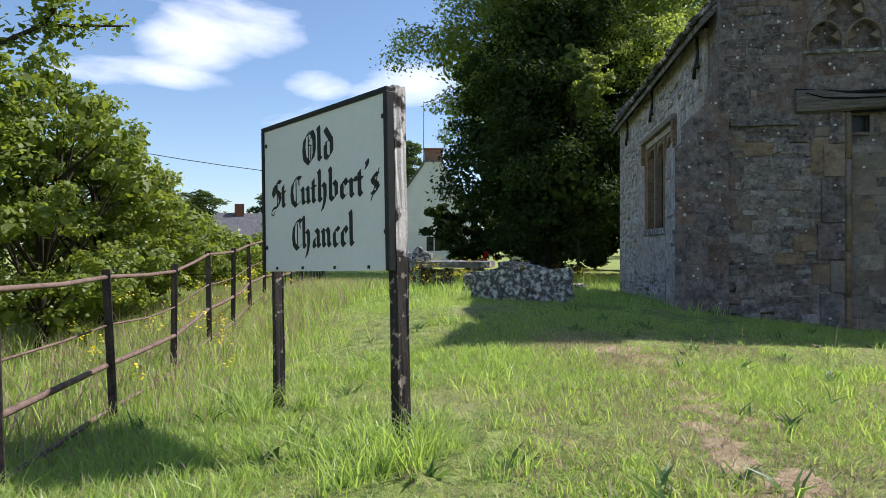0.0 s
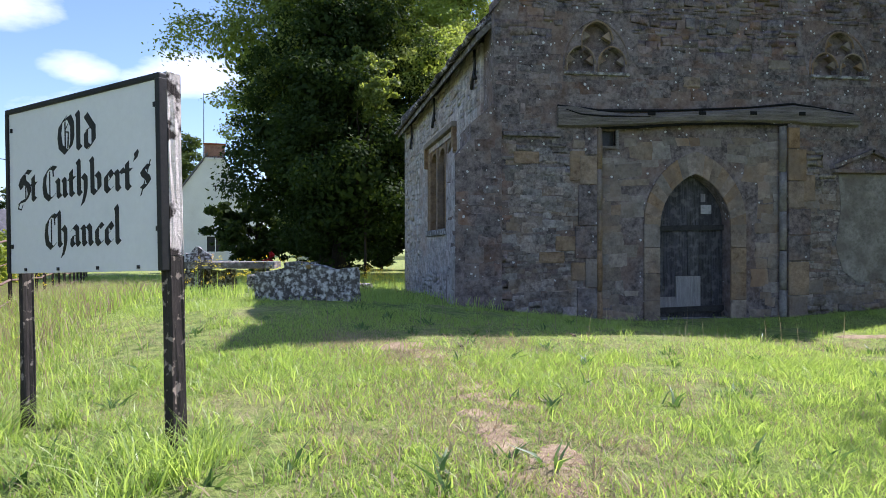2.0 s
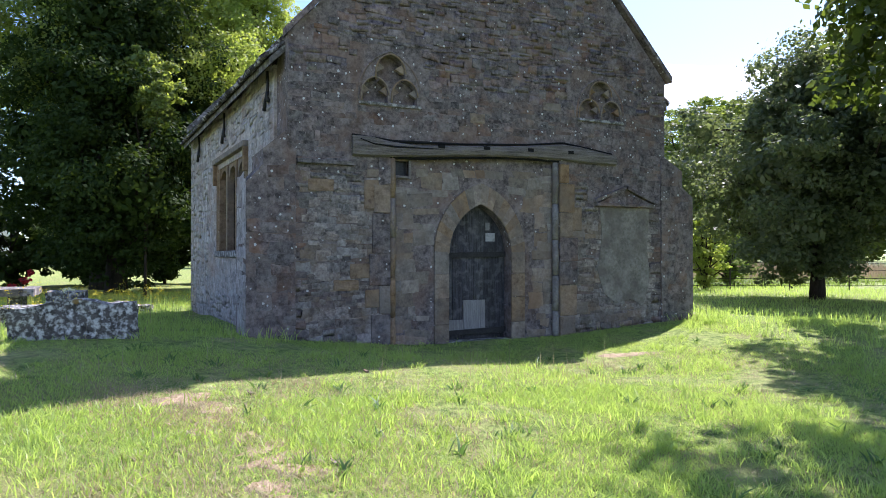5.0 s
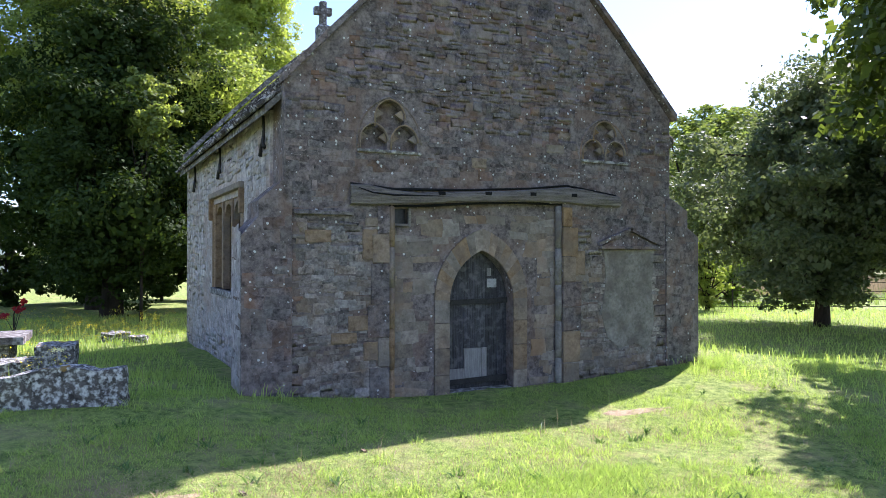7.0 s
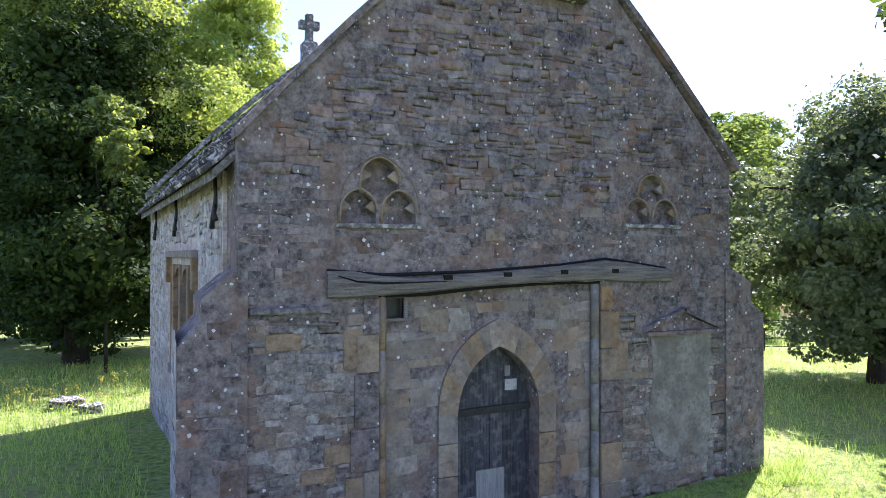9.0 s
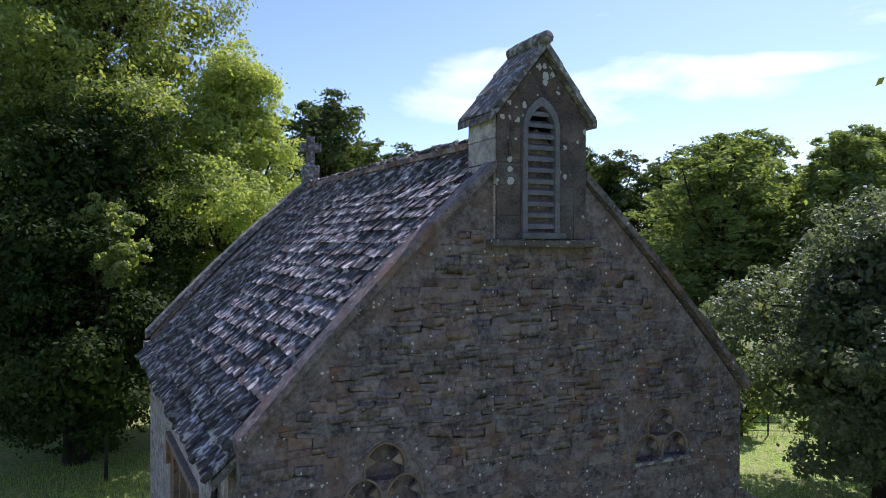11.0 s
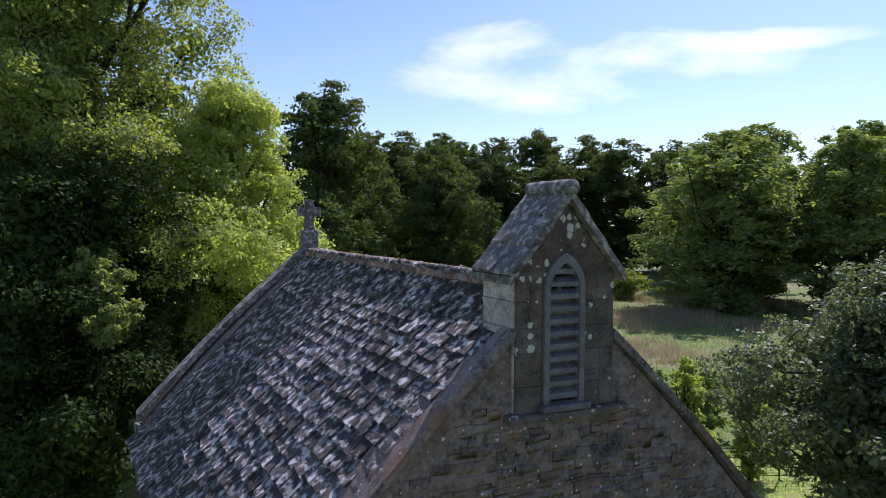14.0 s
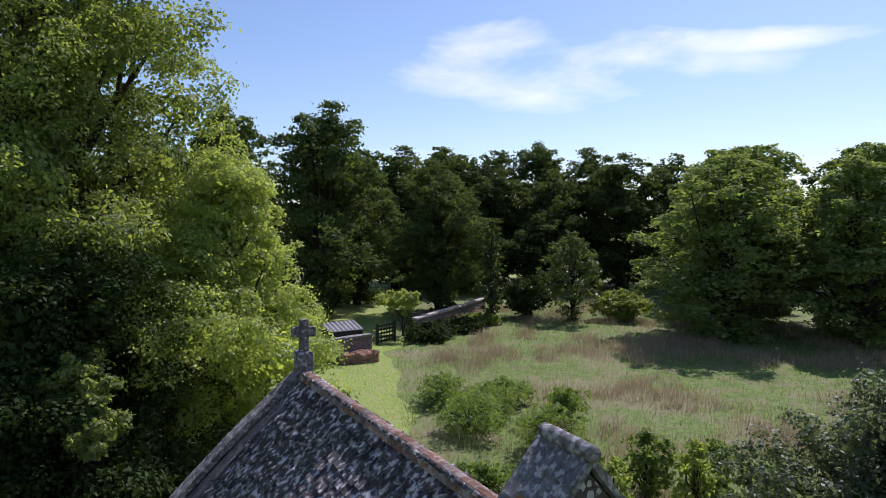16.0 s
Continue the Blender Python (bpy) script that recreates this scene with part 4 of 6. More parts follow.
# gable copings
rng = random.Random(5)
for y0, y1, tag_front in ((FRONT - 0.075, FRONT + 0.17, True), (REAR - 0.33, REAR + 0.05, False)):
    for side in (-1, 1):
        edge = (WEST - (0.02 if tag_front else 0.10)) if side < 0 else EAST + 0.10
        stop = 1.0 if not tag_front else 0.832 if side < 0 else 0.806   # the front copings end against the bellcote
        i = 0.0
        while i < stop - 0.005:
            j = min(stop, i + rng.uniform(0.13, 0.2))
            xa, xb = edge + (MID - edge) * i, edge + (MID - edge) * j
            za, zb = rake(side, i), rake(side, j)
            lift = rng.uniform(-0.006, 0.006)
            low, high = (0.115, -0.01) if tag_front else (0.10, 0.05)
            out = [(xa, za - low), (xb - 0.008 * (xb > xa) + 0.008 * (xb < xa), zb - low), (xb, zb + high + lift), (xa, za + high + lift)]
            c = part("coping_stone", skew(solid("coping_stone", *prism(out, y0, y1), RUBBLE if tag_front else COPING)), chapel)
            i = j
    for side in (() if tag_front else (-1, 1)):
        x = WEST if side < 0 else EAST
        a, b = sorted((x - side * 0.25, x + side * 0.13))
        part("kneeler", skew(bm_mesh("kneeler", box_bm(a, b, y0 + 0.005, y1 - 0.01, 4.02, 4.20, 0.02, 0.004), COPING)), chapel)

# stone cross on the east gable
cross = part("cross", skew(bm_mesh("cross", box_bm(MID - 0.16, MID + 0.16, REAR - 0.32, REAR + 0.02, 7.40, 7.92, 0.05, 0.012), COPING)), chapel, "weathered stone gable cross")
for x0, x1, z0, z1 in ((-0.085, 0.085, 7.84, 8.55), (-0.23, 0.23, 8.20, 8.40)):
    part("arm", skew(bm_mesh("arm", box_bm(MID + x0, MID + x1, REAR - 0.235, REAR - 0.075, z0, z1, 0.03, 0.006), COPING)), cross)

# bellcote
BX0, BX1, BY0, BY1 = 4.62, 5.79, FRONT - 0.06, FRONT + 0.60
BM = (BX0 + BX1) / 2
LX0, LX1 = 4.95, 5.39
LM = (LX0 + LX1) / 2
LOUV = arch(LX0, LX1, 6.32, 7.46, 7.79, 8)
bellcote = part("bellcote", solid("bellcote", *prism([(BX0, 6.2), (BX1, 6.2), (BX1, 7.62), (BM, 8.30), (BX0, 7.62)], BY0 + 0.36, BY1), ASHLAR), chapel, "gabled ashlar bellcote with pale lichen")
left_arch = LOUV[1:11]
right_arch = [(2 * LM - x, z) for x, z in left_arch]
cheek_top = 8.30 - (BM - LM) / (BM - BX0) * 0.68
part("cheek", solid("cheek", *prism([(BX0, 6.2), (LX0, 6.2)] + left_arch + [(LM, cheek_top), (BX0, 7.62)], BY0, BY0 + 0.36), ASHLAR), bellcote)
part("cheek", solid("cheek", *prism([(LX1, 6.2), (BX1, 6.2), (BX1, 7.62), (BM, 8.30), (LM, cheek_top)] + right_arch[::-1], BY0, BY0 + 0.36), ASHLAR), bellcote)
part("apron", bm_mesh("apron", box_bm(LX0, LX1, BY0, BY0 + 0.36, 6.2, 6.32), ASHLAR), bellcote)
rng = random.Random(21)
z = 6.24
while z < 7.55:
    hh = rng.uniform(0.24, 0.36)
    for x0, x1 in ((BX0 - 0.006, LX0 - 0.035), (LX1 + 0.035, BX1 + 0.006)):
        cut = rng.uniform(0.45, 0.62) * (x1 - x0) + x0
        for a, b in ((x0, cut), (cut, x1)) if rng.random() < 0.4 else ((x0, x1),):
            part("block", bm_mesh("block", box_bm(a + 0.004, b - 0.004, BY0 - 0.008, BY0 + 0.03, z + 0.003, min(z + hh, 7.62) - 0.003, 0.004, 0.002, seed=int(z * 100 + a * 10)), ASHLAR), bellcote)
    # blocks on this side are paler than the front ones
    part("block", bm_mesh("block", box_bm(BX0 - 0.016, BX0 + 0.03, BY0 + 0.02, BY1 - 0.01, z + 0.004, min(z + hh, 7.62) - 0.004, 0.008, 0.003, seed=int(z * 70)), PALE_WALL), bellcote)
    z += hh
part("corbel", bm_mesh("corbel", box_bm(4.52, 5.96, FRONT - 0.15, FRONT + 0.02, 6.155, 6.235, 0.025, 0.008), ASHLAR), bellcote, "projecting stone corbel course")
for side in (-1, 1):
    x0 = BX0 - 0.10 if side < 0 else BX1 + 0.10
    out = [(x0, 7.52), (BM, 8.36), (BM, 8.46), (x0, 7.61)]
    part("roof_slab", solid("roof_slab", *prism(out, BY0 - 0.08, BY1 + 0.10), COPING), bellcote, "stone slab roof")
    for i in range(3):
        for k in range(2):
            f0, f1 = i / 3, (i + 1) / 3 + 0.03
            xa, xb = x0 + (BM - x0) * f0, x0 + (BM - x0) * min(1, f1)
            za, zb = 7.62 + 0.85 * f0, 7.62 + 0.85 * min(1, f1)
            ya = BY0 - 0.07 + (BY1 - BY0 + 0.15) * k / 2
            part("roof_tile", solid("roof_tile", *prism([(xa, za - 0.02), (xb, zb - 0.03), (xb, zb - 0.008), (xa, za + 0.022)], ya + 0.004, ya + (BY1 - BY0 + 0.15) / 2 - 0.004), SLAB), bellcote)
path = [(BM, BY0 - 0.10 + 0.2 * i, 8.475) for i in range(5)]
part("ridge_roll", mesh_of("ridge_roll", *tube(path, [0.075, 0.085, 0.08, 0.085, 0.075], 10), COPING, True), bellcote, "rounded ridge stone")
# near-black sheet puts the unlit depth behind the slats
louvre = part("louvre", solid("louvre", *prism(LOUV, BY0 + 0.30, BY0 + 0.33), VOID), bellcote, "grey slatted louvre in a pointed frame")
fo, fi = arch(LX0 - 0.02, LX1 + 0.02, 6.30, 7.46, 7.82, 8), arch(LX0 + 0.04, LX1 - 0.04, 6.30, 7.44, 7.72, 8)
fo, fi = fo[1:] + fo[:1], fi[1:] + fi[:1]
n = len(fo)
verts = [(x, BY0 - 0.045, z) for x, z in fo] + [(x, BY0 - 0.045, z) for x, z in fi] + [(x, BY0 + 0.06, z) for x, z in fo] + [(x, BY0 + 0.06, z) for x, z in fi]
faces = []
for i in range(n - 1):
    faces += [(i, i + 1, n + i + 1, n + i), (2 * n + i, 3 * n + i, 3 * n + i + 1, 2 * n + i + 1), (i, 2 * n + i, 2 * n + i + 1, i + 1), (n + i, n + i + 1, 3 * n + i + 1, 3 * n + i)]
part("frame", solid("frame", verts, faces, LOUVRE), louvre, "grey painted timber frame")
for i in range(11):
    z = 6.36 + i * 0.125
    half = 0.185 if z < 7.42 else math.sqrt(0.3078 ** 2 - (z - 7.42) ** 2) - 0.1228
    verts = [(LM + sx * half, BY0 + yy, z + zz) for sx in (-1, 1) for yy, zz in ((-0.020, -0.004), (-0.020, 0.046), (0.10, 0.098), (0.10, 0.070))]
    part("slat", solid("slat", verts, [(0, 1, 2, 3), (7, 6, 5, 4), (0, 4, 5, 1), (1, 5, 6, 2), (2, 6, 7, 3), (3, 7, 4, 0)], LOUVRE), louvre)
part("sill", bm_mesh("sill", box_bm(LX0 - 0.06, LX1 + 0.06, BY0 - 0.11, BY0 + 0.05, 6.245, 6.31, 0.012), LOUVRE), louvre, "grey timber sill")

# iron gutter brackets under the eaves
for y in (9.85, 13.1, 16.0):
    x = WEST - SKEW * (y - FRONT)
    br = part("bracket", mesh_of("bracket", *tube([(x - 0.05, y, 3.97), (x - 0.04, y, 3.78), (x - 0.045, y, 3.66), (x - 0.06, y + 0.09, 3.55), (x - 0.06, y + 0.16, 3.43)], [0.022, 0.02, 0.026, 0.022, 0.03], 8), IRON, True), chapel, "black wrought iron wall bracket")
    part("prong", mesh_of("prong", *tube([(x - 0.045, y, 3.67), (x - 0.06, y - 0.08, 3.58), (x - 0.06, y - 0.15, 3.51)], [0.024, 0.02, 0.03], 8), IRON, True), br)

# ---- sign board ----
SR, SL = Vector((-0.680, 2.845)), Vector((-1.590, 3.575))
along = (SR - SL).normalized()
turn = math.degrees(math.atan2(along.y, along.x))
WIDE = (SR - SL).length
sign = thing("sign_board", SL.x, SL.y, 0.2, "white painted board sign with black blackletter wording on two posts", "sign", rz=turn)
sign.matrix_world = pose(SL.x, SL.y, 0.185, 0, -1.6, turn)
# local x runs along the board, local -y faces the viewer
part("panel", bm_mesh("panel", box_bm(0.02, WIDE - 0.02, -0.035, -0.01, 0.74, 1.515, 0.002), SIGN_WHITE), sign, "white painted panel")
part("top_rail", bm_mesh("top_rail", box_bm(0.0, WIDE, -0.045, 0.02, 1.51, 1.535, 0.006), SIGN_BLACK), sign, "black edge strip")
for x0, x1, tag_w in ((0.0, 0.022, 0), (WIDE - 0.028, WIDE, 1)):
    part("side_rail", bm_mesh("side_rail", box_bm(x0, x1, -0.045, 0.0, 0.74, 1.515, 0.004), SIGN_BLACK), sign, "black edge strip")
part("post", bm_mesh("post", box_bm(WIDE - 0.055, WIDE + 0.002, -0.008, 0.058, 0.80, 1.545, 0.005, 0.003, 3, 4), PALE_POST), sign, "timber post with flaking pale paint")
part("post_foot", bm_mesh("post_foot", box_bm(WIDE - 0.055, WIDE + 0.002, -0.008, 0.058, -0.25, 0.80, 0.005, 0.003, 3, 6), TAR_WOOD), sign, "lower post, black paint flaking to bare wood")
part("post", bm_mesh("post", box_bm(0.03, 0.068, -0.008, 0.05, -0.25, 0.80, 0.006, 0.003, 3, 5), TAR_WOOD), sign, "black timber post")
for x in (0.15, 0.42, 0.72, 1.0):
    part("nail", bm_mesh("nail", box_bm(x, x + 0.012, -0.042, -0.03, 0.75, 0.765), SIGN_BLACK), sign)
for x, z in ((0.035, 0.86), (0.04, 1.42), (WIDE - 0.04, 0.9), (WIDE - 0.045, 1.4)):
    part("nail", bm_mesh("nail", box_bm(x, x + 0.012, -0.042, -0.03, z, z + 0.02), SIGN_BLACK), sign)


def upright(x, top=0.8):
    """A short broad-pen stroke with lozenge ends."""
    return [(x - 0.1, top + 0.08), (x, top - 0.02), (x, 0.2), (x + 0.11, 0.09)]


STEM = [(-0.07, 1.60), (0, 1.48), (0, 0.2), (0.12, 0.09)]
HOOK = [(0.02, 0.72), (0.26, 0.92), (0.42, 0.76)]
# pen strokes of the blackletter alphabet: advance, broad strokes, hairlines; the small letters are 1 high
PEN = {
    "l": (0.46, [STEM], []),
    "d": (0.80, [[(0, 0.72), (0, 0.2), (0.14, 0.08)], [(0.0, 1.42), (0.2, 1.15), (0.44, 0.85), (0.44, 0.3), (0.2, 0.06)]], [[(0, 0.78), (0.36, 0.9)]]),
    "t": (0.50, [[(0, 1.18), (0, 0.2), (0.13, 0.09)], [(-0.15, 0.84), (0.2, 0.84)]], []),
    "u": (0.84, [upright(0), upright(0.42)], [[(0.12, 0.08), (0.40, 0.24)]]),
    "h": (0.84, [STEM, HOOK + [(0.42, 0.25), (0.32, -0.12), (0.2, -0.36)]], []),
    "b": (0.82, [[(-0.07, 1.60), (0, 1.48), (0, 0.2), (0.18, 0.06)], HOOK + [(0.42, 0.25), (0.18, 0.06)]], []),
    "e": (0.66, [[(0, 0.74), (0, 0.22), (0.16, 0.07), (0.34, 0.2)], [(0, 0.74), (0.2, 0.92), (0.36, 0.72)]], [[(0.36, 0.70), (0.04, 0.44)]]),
    "r": (0.56, [upright(0), [(0.16, 0.86), (0.24, 0.92), (0.36, 0.80)]], [[(0.04, 0.66), (0.2, 0.9)]]),
    "s": (0.66, [[(0.38, 0.86), (0.2, 0.93), (0.04, 0.76), (0.12, 0.58), (0.32, 0.46), (0.38, 0.28), (0.2, 0.08), (0.0, 0.14)]], [[(0.48, 1.15), (-0.06, -0.25)]]),
    "a": (0.84, [[(0.04, 0.78), (0.22, 0.92), (0.40, 0.78), (0.40, 0.2), (0.52, 0.09)], [(0.06, 0.44), (0.02, 0.2), (0.14, 0.08)]], [[(0.38, 0.56), (0.06, 0.46)], [(0.14, 0.08), (0.38, 0.24)]]),
    "n": (0.86, [upright(0), HOOK + [(0.42, 0.2), (0.53, 0.09)]], []),
    "c": (0.62, [[(0.36, 0.80), (0.2, 0.92), (0, 0.72), (0, 0.22), (0.16, 0.07), (0.34, 0.18)]], []),
    "'": (0.30, [[(0, 1.58), (0.05, 1.46), (-0.04, 1.26)]], []),
    " ": (0.26, [], []),
    "O": (1.16, [[(0.38, 1.48), (0.08, 1.2), (0.0, 0.75), (0.08, 0.28), (0.42, 0.02)], [(0.36, 1.40), (0.62, 1.48), (0.80, 1.15), (0.80, 0.55), (0.68, 0.2), (0.42, 0.02)]], [[(0.36, 1.3), (0.36, 0.2)], [(0.52, 1.2), (0.34, 0.9), (0.56, 0.85), (0.52, 0.2)]]),
    "C": (0.98, [[(0.38, 1.45), (0.1, 1.15), (0.02, 0.7), (0.1, 0.25), (0.42, 0.02), (0.68, 0.18)], [(0.34, 1.36), (0.52, 1.48), (0.80, 1.40)]], [[(0.40, 1.3), (0.40, 0.15)], [(0.62, 1.4), (0.66, 1.05)]]),
    "S": (1.02, [[(0.82, 1.40), (0.55, 1.48), (0.28, 1.28), (0.36, 1.02), (0.68, 0.78), (0.76, 0.48), (0.55, 0.14), (0.22, 0.08), (0.02, 0.02)], [(0.22, 1.25), (0.08, 0.95), (0.22, 0.72)]], [[(0.48, 1.35), (0.48, 0.2)], [(0.02, 0.02), (-0.08, -0.25), (0.14, -0.32), (0.26, -0.1)]]),
}


def lettering(text, x, z, unit, wide):
    """Words written with a slanting broad pen, fitted to a width, one part a letter; z is the foot line."""
    letters, pen = [], 0.0
    for ch in text:
        step, broad, hair = PEN[ch]
        quads = []
        for strokes, nib in ((broad, Vector((0.115, 0.085))), (hair, Vector((0.030, 0.026)))):
            for line in strokes:
                pts = [Vector((a + pen, b)) for a, b in line]
                quads += [(a - nib, a + nib, b + nib, b - nib) for a, b in zip(pts, pts[1:])]
        if quads:
            letters.append(quads)
        pen += step
    lo = min(c.x for quads in letters for q in quads for c in q)
    hi = max(c.x for quads in letters for q in quads for c in q)
    for quads in letters:
        verts, faces = [], []
        for k, q in enumerate(quads):
            n = len(verts)
            for depth in (-0.0368 - 0.00002 * (k % 9), -0.034):
                verts += [(x + (c.x - lo) / (hi - lo) * wide, depth, z + c.y * unit) for c in q]
            faces += [(n, n + 1, n + 2, n + 3), (n, n + 4, n + 5, n + 1), (n + 1, n + 5, n + 6, n + 2), (n + 2, n + 6, n + 7, n + 3), (n + 3, n + 7, n + 4, n)]
        part("letter", mesh_of("letter", verts, faces, SIGN_BLACK), sign, "black painted blackletter letter")


lettering("Old", 0.435, 1.278, 0.107, 0.29)
lettering("St Cuthbert's", 0.092, 1.075, 0.100, 1.005)
lettering("Chancel", 0.318, 0.852, 0.102, 0.575)

# ---- plants ----
def leaf_cloud(centres, outward, per, spread_r, size, seed, up=0.3, aspect=0.55):
    """Many small folded leaves round cluster centres."""
    rng = np.random.default_rng(seed)
    c = np.repeat(centres, per, axis=0)
    o = np.repeat(outward, per, axis=0)
    n = len(c)
    p = c + rng.normal(size=(n, 3)) * spread_r * np.array([1, 1, 0.7])
    nrm = o * 0.5 + rng.normal(size=(n, 3)) * 0.55 + np.array([0, 0, up])
    nrm /= np.linalg.norm(nrm, axis=1, keepdims=True) + 1e-9
    t = np.cross(nrm, rng.normal(size=(n, 3)))
    t /= np.linalg.norm(t, axis=1, keepdims=True) + 1e-9
    b = np.cross(nrm, t)
    s = size * rng.uniform(0.55, 1.35, size=(n, 1))
    tip = p + t * s - nrm * s * 0.18
    tail = p - t * s * 0.8
    w = aspect * s
    verts = np.stack([tail, p + b * w - nrm * s * 0.05, tip, p - b * w - nrm * s * 0.05], axis=1).reshape(-1, 3)
    faces = np.arange(n * 4).reshape(n, 4)
    return verts, faces


def lobes_of(height, radius, base, seed, count, squash=1.0, fat=1.0, core=0):
    """Limb ends of a crown, uneven in reach and size: centre and radius."""
    rng = random.Random(seed)
    out = []
    mid, half = (base + height) / 2, (height - base) / 2
    for i in range(count):
        zz = -1 + 2 * (i + 0.5) / count
        wide = math.sqrt(max(0.06, 1 - abs(zz) ** 2.4)) * (1.0 if zz < 0 else squash)
        a = i * 2.39996 + rng.uniform(-0.6, 0.6)
        r = radius * fat * rng.choice((0.20, 0.26, 0.30, 0.38)) * (0.65 + 0.35 * wide)
        d = max(0.0, radius * wide * rng.uniform(0.55, 1.08) - r * 0.8)
        out.append((d * math.cos(a), d * math.sin(a), mid + zz * (half - r * 0.6) + rng.uniform(-0.3, 0.3) * r, r))
    for i in range(core):
        zz = -0.8 + 1.5 * i / max(1, core - 1)
        out.append((rng.uniform(-0.1, 0.1) * radius, rng.uniform(-0.1, 0.1) * radius, mid + zz * half, radius * 0.42 * math.sqrt(max(0.2, 1 - zz * zz))))
    return out


def crown_mesh(lobes, leaves, per, size, seed, mat, simple=False):
    """Foliage in rounded tufts set round the limb ends, leafy shells over a dense shaded inside."""
    rng = np.random.default_rng(seed)
    lob = np.array(lobes)
    tufts = max(8, int(leaves / (per * 5) / len(lob)) + 5)
    own = np.repeat(np.arange(len(lob)), tufts)
    d = rng.normal(size=(len(own), 3))
    d[:, 2] += 0.30
    d /= np.linalg.norm(d, axis=1, keepdims=True)
    reach = rng.uniform(0.55, 1.02, (len(own), 1)) * lob[own, 3:4]
    heart = lob[own, :3] + d * reach * np.array([1, 1, 0.85])
    tuft_r = lob[own, 3] * rng.uniform(0.13, 0.34, len(own))
    weight = tuft_r ** 1.9
    pick = rng.choice(len(own), size=leaves, p=weight / weight.sum())
    e = rng.normal(size=(leaves, 3)) + d[pick] * 0.45 + np.array([0, 0, 0.35])
    e /= np.linalg.norm(e, axis=1, keepdims=True)
    stray = 1 + np.abs(rng.normal(size=(leaves, 1))) * 0.35 * (rng.random((leaves, 1)) < 0.35) - np.abs(rng.normal(size=(leaves, 1))) * 0.24
    p = heart[pick] + e * tuft_r[pick][:, None] * stray * np.array([1.15, 1.15, 0.72])
    p[:, 2] -= 0.20 * tuft_r[pick] * (e[:, 0] ** 2 + e[:, 1] ** 2)
    nrm = e * 0.55 + rng.normal(size=(leaves, 3)) * 0.45 + np.array([0, 0, 0.35])
    s = size * rng.uniform(0.55, 1.35, size=(leaves, 1))
    inner = max(60, leaves // 10)
    own = rng.choice(len(lob), size=inner, p=lob[:, 3] ** 2 / (lob[:, 3] ** 2).sum())
    q = rng.normal(size=(inner, 3))
    q /= np.linalg.norm(q, axis=1, keepdims=True)
    p = np.concatenate([p, lob[own, :3] + q * lob[own, 3:4] * rng.uniform(0.2, 0.64, (inner, 1)) * np.array([1, 1, 0.8])])
    nrm = np.concatenate([nrm, q + rng.normal(size=(inner, 3)) * 0.3])
    s = np.concatenate([s, size * rng.uniform(1.0, 1.5, size=(inner, 1)) * (1.0 if simple else 1.5)])
    n = len(p)
    nrm /= np.linalg.norm(nrm, axis=1, keepdims=True) + 1e-9
    t = np.cross(nrm, rng.normal(size=(n, 3)))
    t /= np.linalg.norm(t, axis=1, keepdims=True) + 1e-9
    bt = np.cross(nrm, t)
    if simple:
        verts = np.stack([p - t * s * 0.8 + bt * s * 0.5, p - t * s * 0.6 - bt * s * 0.6, p + t * s], axis=1).reshape(-1, 3)
        return quick_mesh("crown", verts, np.arange(n * 3).reshape(n, 3), mat)
    verts = np.stack([p - t * s * 0.8, p + bt * s * 0.55 - nrm * s * 0.05, p + t * s - nrm * s * 0.2, p - bt * s * 0.55 - nrm * s * 0.05], axis=1).reshape(-1, 3)
    return quick_mesh("crown", verts, np.arange(n * 4).reshape(n, 4), mat)


def trunk_mesh(height, r, lobes, seed, limbs=True, lean=0.0):
    rng = random.Random(seed)
    pts = [(lean * i / 5 + rng.uniform(-0.05, 0.05) * i * r * 3, rng.uniform(-0.05, 0.05) * i * r * 3, height * i / 5 - 0.15) for i in range(6)]
    v, f = tube(pts, [r * 1.35, r, r * 0.85, r * 0.7, r * 0.5, r * 0.3], 10)
    v, f = list(v), list(f)
    if limbs:
        for x, y, z, rad in lobes:
            k = rng.randint(1, 4)
            a = Vector(pts[k])
            if a.z > z:
                a = Vector(pts[1])
            b = Vector((x, y, z))
            mid = (a + b) / 2 + Vector((rng.uniform(-0.3, 0.3), rng.uniform(-0.3, 0.3), rng.uniform(0.1, 0.5))) * rad
            v2, f2 = tube([a, mid, b], [r * 0.42, r * 0.28, r * 0.08], 6)
            f += [tuple(i + len(v) for i in face) for face in f2]
            v += list(v2)
    return mesh_of("trunk", v, f, BARK, True)


def tree(name, x, y, label, height, radius, base, trunk_r, leaf, leaves, size, seed, lobes=18, squash=1.0, group="", category="tree", per=40, fat=1.0, core=0):
    t = thing(name, x, y, ground_z(x, y), label, category, group)
    lob = lobes_of(height, radius, base, seed, lobes, squash, fat, core)
    part("trunk", trunk_mesh(height * 0.72, trunk_r, lob, seed), t)
    part("crown", crown_mesh(lob, leaves, per, size, seed, leaf), t)
    return t


